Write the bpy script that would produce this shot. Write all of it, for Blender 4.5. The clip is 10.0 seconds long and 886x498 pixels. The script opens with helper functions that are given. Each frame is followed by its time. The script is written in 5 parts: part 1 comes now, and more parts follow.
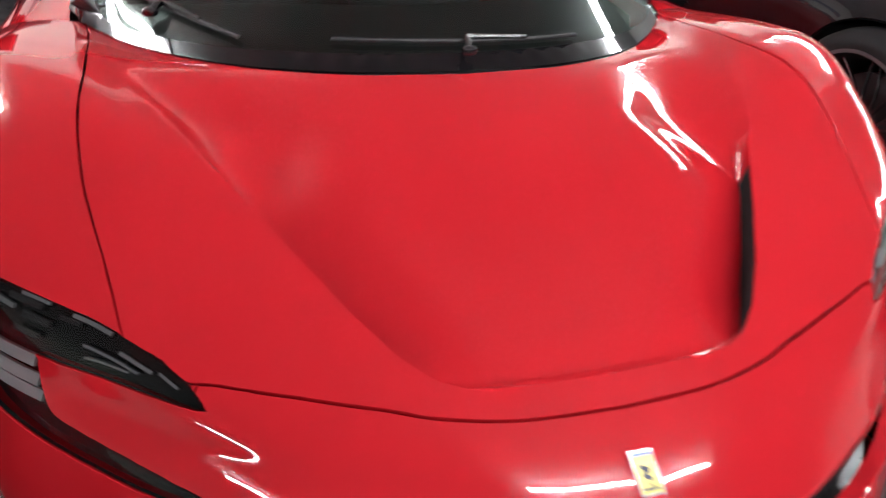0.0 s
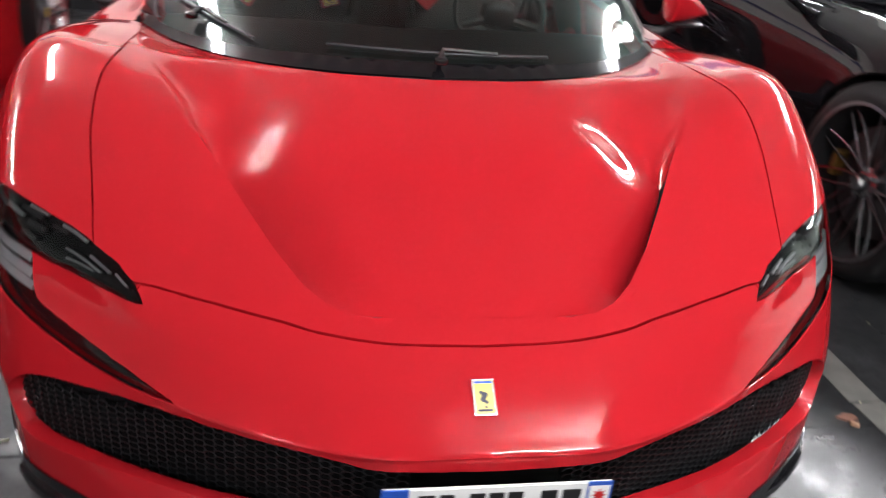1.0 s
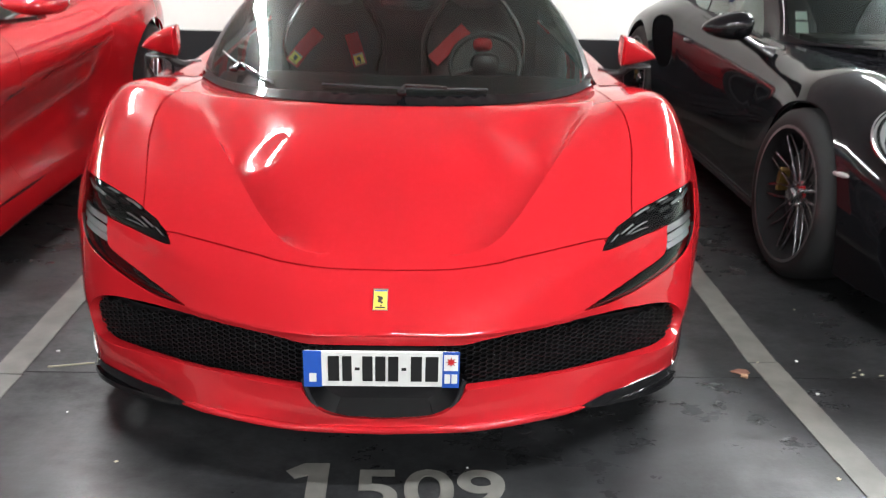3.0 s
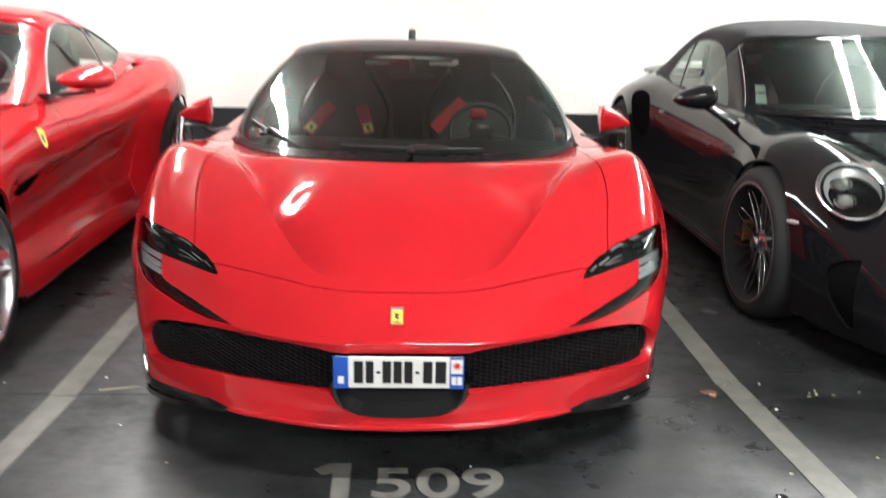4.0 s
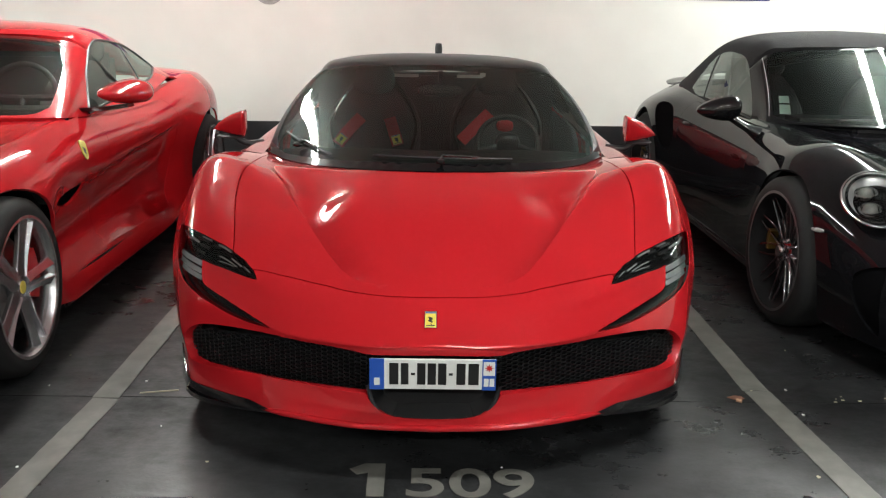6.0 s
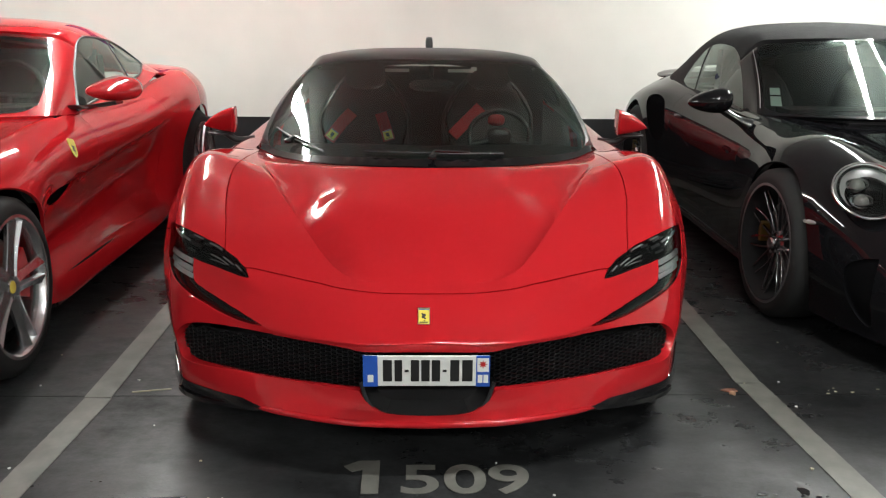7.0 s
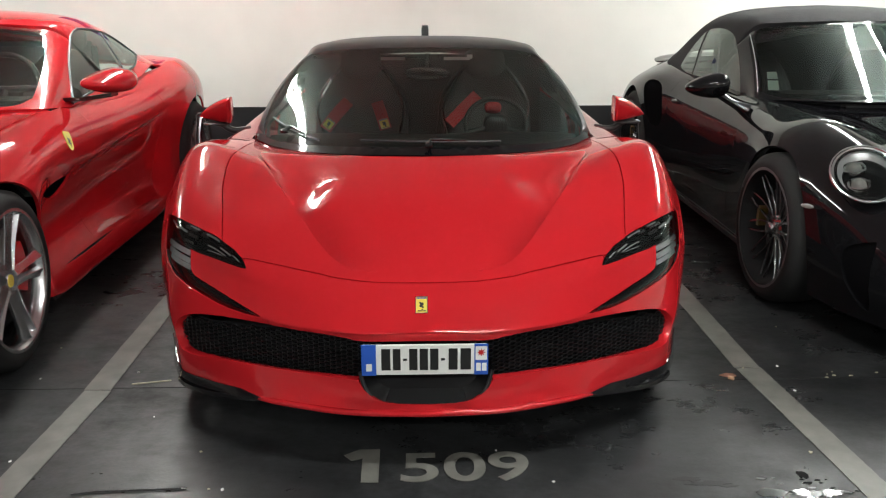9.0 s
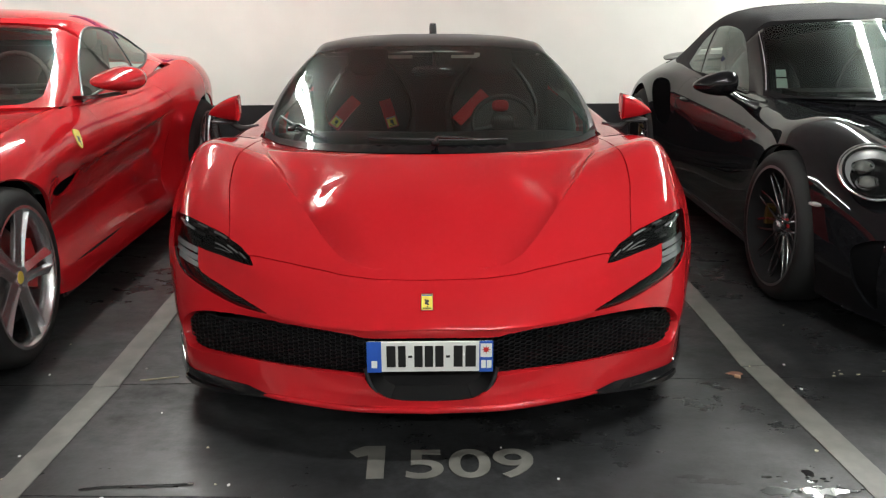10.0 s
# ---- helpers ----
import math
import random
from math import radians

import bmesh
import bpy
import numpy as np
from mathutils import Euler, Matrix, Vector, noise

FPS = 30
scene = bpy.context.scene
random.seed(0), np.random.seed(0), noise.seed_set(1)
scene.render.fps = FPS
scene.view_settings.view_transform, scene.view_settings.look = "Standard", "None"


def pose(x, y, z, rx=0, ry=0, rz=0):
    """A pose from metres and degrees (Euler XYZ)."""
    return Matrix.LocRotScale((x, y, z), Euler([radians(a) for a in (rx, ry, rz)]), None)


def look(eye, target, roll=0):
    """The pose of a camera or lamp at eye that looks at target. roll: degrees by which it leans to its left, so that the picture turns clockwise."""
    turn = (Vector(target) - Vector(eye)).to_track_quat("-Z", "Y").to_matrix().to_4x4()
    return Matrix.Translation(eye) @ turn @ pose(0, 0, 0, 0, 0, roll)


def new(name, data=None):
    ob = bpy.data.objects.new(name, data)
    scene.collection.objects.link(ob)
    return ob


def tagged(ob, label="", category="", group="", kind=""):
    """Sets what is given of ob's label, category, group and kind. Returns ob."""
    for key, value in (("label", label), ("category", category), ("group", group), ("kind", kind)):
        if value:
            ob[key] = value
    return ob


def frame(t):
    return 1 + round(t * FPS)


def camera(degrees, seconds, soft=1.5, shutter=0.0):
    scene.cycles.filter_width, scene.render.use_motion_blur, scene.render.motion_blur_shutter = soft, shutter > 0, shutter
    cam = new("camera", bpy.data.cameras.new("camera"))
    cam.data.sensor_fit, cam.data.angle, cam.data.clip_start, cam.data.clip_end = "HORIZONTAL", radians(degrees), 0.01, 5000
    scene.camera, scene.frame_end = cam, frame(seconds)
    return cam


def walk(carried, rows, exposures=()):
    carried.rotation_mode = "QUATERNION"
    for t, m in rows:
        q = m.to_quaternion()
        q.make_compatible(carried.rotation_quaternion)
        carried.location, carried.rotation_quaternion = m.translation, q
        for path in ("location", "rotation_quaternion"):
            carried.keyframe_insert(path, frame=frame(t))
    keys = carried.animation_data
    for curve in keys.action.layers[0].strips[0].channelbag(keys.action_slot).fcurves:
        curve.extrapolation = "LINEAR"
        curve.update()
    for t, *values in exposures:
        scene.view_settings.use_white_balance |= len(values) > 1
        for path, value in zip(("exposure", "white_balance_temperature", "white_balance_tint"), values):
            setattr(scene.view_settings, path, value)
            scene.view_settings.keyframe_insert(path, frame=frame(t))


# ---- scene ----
cam = camera(57.28, 10.0, soft=1.15, shutter=0.9)
# seconds, eye, yaw, pitch, roll
PATH = [
    (0.0, -0.5586, -0.5670, 1.2484, -20.63, -29.95, 4.18),
    (0.5, -0.4276, -0.7551, 1.2908, -17.07, -28.95, 2.09),
    (1.0, -0.2937, -0.9244, 1.2518, -11.11, -26.89, 5.46),
    (1.5, -0.0470, -0.9967, 1.2623, -0.40, -26.47, 0.73),
    (2.0, 0.0439, -1.2203, 1.2688, -1.19, -26.41, 1.21),
    (2.5, 0.0448, -1.4757, 1.3141, -1.56, -26.45, 1.27),
    (2.7, 0.0699, -1.5395, 1.3137, -2.16, -24.79, 1.76),
    (3.8, 0.0582, -1.9678, 1.3095, -1.87, -18.58, 1.39),
    (4.0, 0.0260, -2.0433, 1.3167, -2.35, -16.88, 1.42),
    (4.5, -0.0088, -2.1199, 1.3188, -0.47, -14.97, 0.77),
    (5.0, -0.0073, -2.1380, 1.3166, -0.21, -15.26, 0.70),
    (5.5, -0.0102, -2.1281, 1.3135, -0.53, -15.67, 0.95),
    (7.0, -0.0105, -2.1083, 1.3197, -1.38, -16.39, 0.58),
    (7.5, -0.0018, -2.1042, 1.3163, -1.73, -16.76, 0.39),
    (8.0, -0.0021, -2.1008, 1.3175, -2.02, -17.22, 0.34),
    (8.5, -0.0053, -2.1015, 1.3192, -1.80, -17.32, 0.14),
    (9.0, -0.0030, -2.1067, 1.3192, -1.41, -17.20, -0.10),
    (9.5, 0.0034, -2.1108, 1.3196, -1.12, -17.18, -0.24),
    (10.0, 0.0086, -2.1143, 1.3191, -0.71, -17.32, -0.21),
]
walk(cam, [(t, pose(x, y, z, 0, 0, yaw) @ pose(0, 0, 0, 90 + pitch, 0, 0) @ pose(0, 0, 0, 0, 0, roll)) for t, x, y, z, yaw, pitch, roll in PATH],
     [(0.0, .50, 6260, 19), (1.0, .60, 6260, 19), (1.5, .64, 6260, 18), (2.5, .78, 6230, 16), (3.8, 1.0, 6360, 13), (4.0, .93, 6400, 13), (4.5, .22, 6500, 10), (5.0, .18, 6500, 10), (7.0, 0.16, 6500, 10), (10.0, 0.18, 6500, 10)])
# ---- world and light ----
world = bpy.data.worlds.new("world")
scene = bpy.context.scene
scene.world = world
world.use_nodes = True
world.node_tree.nodes["Background"].inputs[0].default_value = (0.5, 0.5, 0.52, 1)
world.node_tree.nodes["Background"].inputs[1].default_value = 0.02
scene.view_settings.exposure = 0.0
TUBE_WATTS = 25.0   # watts per metre of tube

# ---- materials ----
def material(name, color, rough=0.5, metal=0.0, coat=0.0, vary=0.0, scale=20.0, bump=0.0, bump_scale=200.0, ior=1.5, emit=0.0, spec=0.5):
    m = bpy.data.materials.new(name)
    m.use_nodes = True
    nt = m.node_tree
    b = nt.nodes["Principled BSDF"]
    b.inputs["Base Color"].default_value = (*color, 1)
    b.inputs["Roughness"].default_value = rough
    b.inputs["Metallic"].default_value = metal
    b.inputs["Coat Weight"].default_value = coat
    b.inputs["Coat Roughness"].default_value = 0.008
    b.inputs["IOR"].default_value = ior
    b.inputs["Specular IOR Level"].default_value = spec
    if emit:
        b.inputs["Emission Color"].default_value = (*color, 1)
        b.inputs["Emission Strength"].default_value = emit
    if vary or bump:
        tc = nt.nodes.new("ShaderNodeTexCoord")
    if vary:
        n1 = nt.nodes.new("ShaderNodeTexNoise")
        n1.inputs["Scale"].default_value = scale
        n1.inputs["Detail"].default_value = 6
        nt.links.new(tc.outputs["Object"], n1.inputs["Vector"])
        ramp = nt.nodes.new("ShaderNodeMapRange")
        ramp.inputs["From Min"].default_value, ramp.inputs["From Max"].default_value = 0.3, 0.7
        ramp.inputs["To Min"].default_value, ramp.inputs["To Max"].default_value = 1 - vary, 1 + vary
        nt.links.new(n1.outputs["Fac"], ramp.inputs["Value"])
        mul = nt.nodes.new("ShaderNodeVectorMath")
        mul.operation = "SCALE"
        mul.inputs[0].default_value = color
        nt.links.new(ramp.outputs["Result"], mul.inputs["Scale"])
        nt.links.new(mul.outputs["Vector"], b.inputs["Base Color"])
        rr = nt.nodes.new("ShaderNodeMapRange")
        rr.inputs["To Min"].default_value, rr.inputs["To Max"].default_value = max(rough - vary * 0.3, 0), min(rough + vary * 0.3, 1)
        nt.links.new(n1.outputs["Fac"], rr.inputs["Value"])
        nt.links.new(rr.outputs["Result"], b.inputs["Roughness"])
    if bump:
        n2 = nt.nodes.new("ShaderNodeTexNoise")
        n2.inputs["Scale"].default_value = bump_scale
        n2.inputs["Detail"].default_value = 4
        nt.links.new(tc.outputs["Object"], n2.inputs["Vector"])
        bp = nt.nodes.new("ShaderNodeBump")
        bp.inputs["Strength"].default_value = bump
        bp.inputs["Distance"].default_value = 0.002
        nt.links.new(n2.outputs["Fac"], bp.inputs["Height"])
        nt.links.new(bp.outputs["Normal"], b.inputs["Normal"])
    return m


RED = material("red_paint", (0.425, 0.011, 0.016), 0.5, 0.0, 1.0, spec=0.0)
RED.node_tree.nodes["Principled BSDF"].inputs["Coat IOR"].default_value = 1.6
BLACK_PAINT = material("black_paint", (0.006, 0.006, 0.007), 0.5, 0.0, 0.75, spec=0.0)
CEILING = material("ceiling_paint", (0.62, 0.65, 0.65), 0.8, vary=0.08, scale=2.0, bump=0.15, bump_scale=120)
WALL = material("wall_paint", (0.80, 0.795, 0.755), 0.8, vary=0.04, scale=2.0, bump=0.15, bump_scale=120)
BAND = material("black_wall_paint", (0.012, 0.012, 0.014), 0.55, vary=0.2, scale=8.0, bump=0.15, bump_scale=120)


def floor_paint():
    """Worn dark floor paint: cloudy tone, scuffs, dull and polished patches."""
    m = material("floor_paint", (0.035, 0.036, 0.038), 0.4, spec=0.32)
    nt = m.node_tree
    b = nt.nodes["Principled BSDF"]
    tc = nt.nodes.new("ShaderNodeTexCoord")

    def noise_node(scale, detail, rough=0.55, stretch=None):
        n = nt.nodes.new("ShaderNodeTexNoise")
        n.inputs["Scale"].default_value, n.inputs["Detail"].default_value, n.inputs["Roughness"].default_value = scale, detail, rough
        if stretch:
            mp = nt.nodes.new("ShaderNodeMapping")
            mp.inputs["Scale"].default_value = stretch
            nt.links.new(tc.outputs["Object"], mp.inputs["Vector"])
            nt.links.new(mp.outputs["Vector"], n.inputs["Vector"])
        else:
            nt.links.new(tc.outputs["Object"], n.inputs["Vector"])
        return n.outputs["Fac"]

    def spread(v, a, b0, c, d):
        r = nt.nodes.new("ShaderNodeMapRange")
        for k, x in zip(("From Min", "From Max", "To Min", "To Max"), (a, b0, c, d)):
            r.inputs[k].default_value = x
        nt.links.new(v, r.inputs["Value"])
        return r.outputs["Result"]

    def times(a, c, op="MULTIPLY"):
        q = nt.nodes.new("ShaderNodeMath")
        q.operation = op
        nt.links.new(a, q.inputs[0]), nt.links.new(c, q.inputs[1])
        return q.outputs[0]

    cloud = spread(noise_node(1.3, 5), .3, .7, .62, 1.42)
    grain = spread(noise_node(45, 6, .7), .3, .7, .82, 1.2)
    scuff = spread(noise_node(3.0, 8, .75, (1, 6, 1)), .58, .75, 1.0, 1.5)
    patch = spread(noise_node(5.5, 9, .72), .38, .62, .72, 1.34)
    speck = spread(noise_node(120, 2), .72, .80, 1.0, 2.2)
    tone = times(times(times(times(cloud, grain), scuff), speck), patch)
    mul = nt.nodes.new("ShaderNodeVectorMath")
    mul.operation = "SCALE"
    mul.inputs[0].default_value = (0.0215, 0.0222, 0.0235)
    nt.links.new(tone, mul.inputs["Scale"])
    nt.links.new(mul.outputs["Vector"], b.inputs["Base Color"])
    dull = times(times(spread(noise_node(0.9, 6), .35, .65, .24, .50), spread(noise_node(14, 5, .7), .3, .7, .85, 1.2)), spread(noise_node(4.2, 8, .7, (1, 1.8, 1)), .36, .64, .72, 1.4))
    nt.links.new(dull, b.inputs["Roughness"])
    bp = nt.nodes.new("ShaderNodeBump")
    bp.inputs["Strength"].default_value, bp.inputs["Distance"].default_value = 0.16, 0.003
    nt.links.new(times(noise_node(9, 6), noise_node(60, 3), "ADD"), bp.inputs["Height"])
    nt.links.new(bp.outputs["Normal"], b.inputs["Normal"])
    return m


FLOOR = floor_paint()
LINE = material("line_paint", (0.142, 0.139, 0.126), 0.5, vary=0.27, scale=11.0, bump=0.15, bump_scale=60)
SIGN_BLUE = material("sign_blue", (0.035, 0.045, 0.20), 0.35)
SIGN_RED = material("sign_red", (0.5, 0.06, 0.07), 0.4)
TAPE = material("old_tape", (0.45, 0.42, 0.3), 0.6)
WATER = material("shallow_water", (0.02, 0.02, 0.021), 0.02)
GREY_METAL = material("brushed_disc", (0.42, 0.41, 0.40), 0.5, vary=0.2, scale=25)
GLASS = material("tinted_glass", (0.01, 0.012, 0.013), 0.02)
RUBBER = material("tyre_rubber", (0.016, 0.016, 0.0165), 0.75, spec=0.25)
ALLOY = material("silver_alloy", (0.66, 0.66, 0.68), 0.27, 0.95)
TUBE = material("tube_light", (0.98, 1.0, 0.945), emit=85.0)
TUBE_SOFT = material("wide_tube_light", (0.98, 1.0, 0.945), emit=50.0)
OPENING_SHADE = material("opening_shade", (0.004, 0.004, 0.0045), 0.9, spec=0.0)
VOID = material("black_void", (0.015, 0.015, 0.016), 0.9, spec=0.1)
BLACK_PLASTIC = material("black_plastic", (0.018, 0.018, 0.020), 0.4, bump=0.1, bump_scale=900)
ROOF_BLACK = material("satin_black_roof", (0.007, 0.007, 0.008), 0.28, spec=0.28)
SCREEN_BLACK = material("black_enamel", (0.005, 0.005, 0.006), 0.04, spec=0.4)
BLACK_GLOSS = material("black_gloss", (0.006, 0.006, 0.007), 0.12, coat=0.6)
DUCT_BLACK = material("duct_black", (0.006, 0.006, 0.007), 0.4, spec=0.2)
MESH_BLACK = material("mesh_black", (0.010, 0.010, 0.011), 0.35, spec=0.3)
LAMP_BLACK = material("lamp_black", (0.008, 0.008, 0.009), 0.2, coat=0.15)
# Headlamp sparkle painted as a pale non-metal colour instead of reflected light.
PAINTED_GLINT = material("painted_glint", (0.30, 0.31, 0.32), 0.15)
LAMP_GREY = material("lamp_grey", (0.10, 0.10, 0.105), 0.2, 0.6)
PALE = material("light_guide", (0.50, 0.51, 0.53), 0.25)
CHROME = material("chrome", (0.75, 0.75, 0.77), 0.12, 1.0)
YELLOW = material("badge_yellow", (0.72, 0.58, 0.10), 0.25, coat=0.5)
PLATE_WHITE = material("plate_white", (0.80, 0.80, 0.78), 0.4)
PLATE_BLUE = material("plate_blue", (0.02, 0.09, 0.45), 0.4)
INK = material("ink_black", (0.01, 0.01, 0.01), 0.5)
BELT_RED = material("belt_red", (0.42, 0.011, 0.014), 0.7, bump=0.3, bump_scale=600)
STAR_RED = material("star_red", (0.55, 0.02, 0.02), 0.4)
LEATHER = material("black_leather", (0.018, 0.018, 0.019), 0.55, bump=0.2, bump_scale=300)


def thin_glass(name, tint, gloss=0.0, ior=1.5):
    """A thin pane: a clear tint with a mirror's gloss laid over it by Fresnel."""
    m = bpy.data.materials.new(name)
    m.use_nodes = True
    nt = m.node_tree
    nt.nodes.remove(nt.nodes["Principled BSDF"])
    t, g, f, x = (nt.nodes.new("ShaderNode" + k) for k in ("BsdfTransparent", "BsdfGlossy", "Fresnel", "MixShader"))
    t.inputs["Color"].default_value = (*tint, 1)
    g.inputs["Roughness"].default_value = gloss
    g.inputs["Color"].default_value = (0.84, 0.96, 0.91, 1)
    f.inputs["IOR"].default_value = ior
    nt.links.new(f.outputs[0], x.inputs[0])
    nt.links.new(t.outputs[0], x.inputs[1])
    nt.links.new(g.outputs[0], x.inputs[2])
    nt.links.new(x.outputs[0], nt.nodes["Material Output"].inputs["Surface"])
    return m


CLEAR = thin_glass("clear_cover", (0.8, 0.8, 0.8))
SCREEN = thin_glass("windscreen_glass", (0.76, 0.83, 0.79))
SIDE_GLAZING = thin_glass("side_glazing", (0.66, 0.72, 0.69), 0.0, 2.2)
DARK_GLASS = thin_glass("dark_side_glass", (0.35, 0.38, 0.37))
WHITE_METAL = material("white_metal", (0.8, 0.8, 0.8), 0.4)
BRAKE_RED = material("caliper_red", (0.45, 0.01, 0.012), 0.35, coat=0.4)
BRAKE_YELLOW = material("caliper_yellow", (0.08, 0.05, 0.008), 0.35, coat=0.4)
DISC = material("brake_disc", (0.25, 0.24, 0.23), 0.35, 1.0)
LENS = material("lamp_lens", (0.55, 0.55, 0.52), 0.08, 0.6)
LAMP_SILVER = material("lamp_silver", (0.62, 0.63, 0.64), 0.28, 0.3)
DARK_ALLOY = material("dark_alloy", (0.36, 0.36, 0.37), 0.25, 1.0, coat=0.4)
LIP_ALLOY = material("satin_rim_lip", (0.09, 0.09, 0.095), 0.4, 0.2)
FABRIC = material("black_soft_top", (0.011, 0.011, 0.0125), 0.9, vary=0.25, scale=60, bump=0.6, bump_scale=700)
STICKER = material("sticker_green", (0.85, 0.95, 0.90), 0.6)

# ---- geometry helpers ----
def mesh_object(name, bm, mat, parent=None, smooth=True, sharp=40):
    me = bpy.data.meshes.new(name)
    bm.to_mesh(me)
    bm.free()
    for p in me.polygons:
        p.use_smooth = smooth
    if smooth:
        me.set_sharp_from_angle(angle=radians(sharp))
    for m in (mat if isinstance(mat, (list, tuple)) else [mat]):
        me.materials.append(m)
    ob = new(name, me)
    if parent:
        ob.parent = parent
    return ob


def part(name, bm, mat, parent, label="", smooth=True, sharp=40):
    ob = mesh_object(name, bm, mat, parent, smooth, sharp)
    if label:
        ob["label"] = label
    return ob


def box(bm, x0, x1, y0, y1, z0, z1, bevel=0.0):
    m = Matrix.LocRotScale(((x0 + x1) / 2, (y0 + y1) / 2, (z0 + z1) / 2), None, (x1 - x0, y1 - y0, z1 - z0))
    r = bmesh.ops.create_cube(bm, size=1, matrix=m)
    if bevel:
        edges = {e for v in r["verts"] for e in v.link_edges}
        bmesh.ops.bevel(bm, geom=list(edges), offset=bevel, segments=2, affect="EDGES")
    return bm


def catmull(p, t):
    """A point on a smooth curve through the points p, t from 0 to len(p) - 1."""
    n = len(p)
    i = min(max(int(math.floor(t)), 0), n - 2)
    f = t - i
    a = p[i - 1] if i > 0 else 2 * p[0] - p[1]
    b, c = p[i], p[i + 1]
    d = p[i + 2] if i + 2 < n else 2 * p[-1] - p[-2]
    return b + 0.5 * f * (c - a + f * (2 * a - 5 * b + 4 * c - d + f * (3 * (b - c) + d - a)))


def knotted(p, knots, t):
    """A point on a smooth curve through the points p, which it passes at the uneven places knots."""
    n = len(p)
    i = min(max(int(np.searchsorted(knots, t, "right")) - 1, 0), n - 2)

    def slope(k):
        if k == 0 or k == n - 1:
            k = min(k, n - 2)
            return (p[k + 1] - p[k]) / (knots[k + 1] - knots[k])
        a, b = knots[k] - knots[k - 1], knots[k + 1] - knots[k]
        return ((p[k] - p[k - 1]) / a * b + (p[k + 1] - p[k]) / b * a) / (a + b)

    h = knots[i + 1] - knots[i]
    f = (t - knots[i]) / h
    return p[i] * (2 * f ** 3 - 3 * f * f + 1) + slope(i) * h * (f ** 3 - 2 * f * f + f) + p[i + 1] * (3 * f * f - 2 * f ** 3) + slope(i + 1) * h * (f ** 3 - f * f)


class Net:
    """A smooth surface through rows of design curves; v runs over the rows, u along a row. bow: the first three rows make one even arc."""

    def __init__(self, rows, shape=None, bow=False, knots=None):
        self.p = np.array(rows, float)
        self.shape = shape
        self.bow = bow
        self.knots = knots
        self.last = knots[-1] if knots else len(rows) - 1

    def at(self, v, u):
        if self.knots:
            q = knotted(self.p, self.knots, v)
        elif self.bow and v < 2:
            a, b, c = self.p[:3]
            q = a * (v - 1) * (v - 2) / 2 - b * v * (v - 2) + c * v * (v - 1) / 2
        else:
            q = catmull(self.p, v)
        r = catmull(q, u)
        return self.shape(r) if self.shape else r


def net_grid(net, nv, nu, both=True, v0=0.0, v1=None, u0=0.0, u1=None):
    """The whole net as one mesh of quads, mirrored to both sides."""
    bm = bmesh.new()
    v1 = net.last if v1 is None else v1
    u1 = net.p.shape[1] - 1 if u1 is None else u1
    pts = [[net.at(v0 + (v1 - v0) * i / nv, u0 + (u1 - u0) * j / nu) for j in range(nu + 1)] for i in range(nv + 1)]
    for side in (1, -1) if both else (1,):
        vs = [[bm.verts.new((side * p[0], p[1], p[2])) for p in row] for row in pts]
        for i in range(nv):
            for j in range(nu):
                f = (vs[i][j], vs[i][j + 1], vs[i + 1][j + 1], vs[i + 1][j])
                bm.faces.new(f if side > 0 else f[::-1])
    bmesh.ops.remove_doubles(bm, verts=bm.verts, dist=0.0005)
    return bm


def curve_through(points, n=8, closed=False):
    """Points along a smooth curve through the given ones."""
    p = np.array(points, float)
    if closed:
        p = np.vstack([p[-2:], p, p[:3]])
        return [tuple(catmull(p, 2 + i / n)) for i in range((len(points)) * n)]
    return [tuple(catmull(p, i / n)) for i in range((len(p) - 1) * n + 1)]


BOUNDS = {}


def inside(poly, v, u):
    k = id(poly)
    if k not in BOUNDS:
        BOUNDS[k] = (min(p[0] for p in poly), max(p[0] for p in poly), min(p[1] for p in poly), max(p[1] for p in poly), poly)
    b = BOUNDS[k]
    if not (b[0] <= v <= b[1] and b[2] <= u <= b[3]):
        return False
    r, j = False, len(poly) - 1
    for i in range(len(poly)):
        a, b = poly[i], poly[j]
        if (a[1] > u) != (b[1] > u) and v < (b[0] - a[0]) * (u - a[1]) / (b[1] - a[1]) + a[0]:
            r = not r
        j = i
    return r


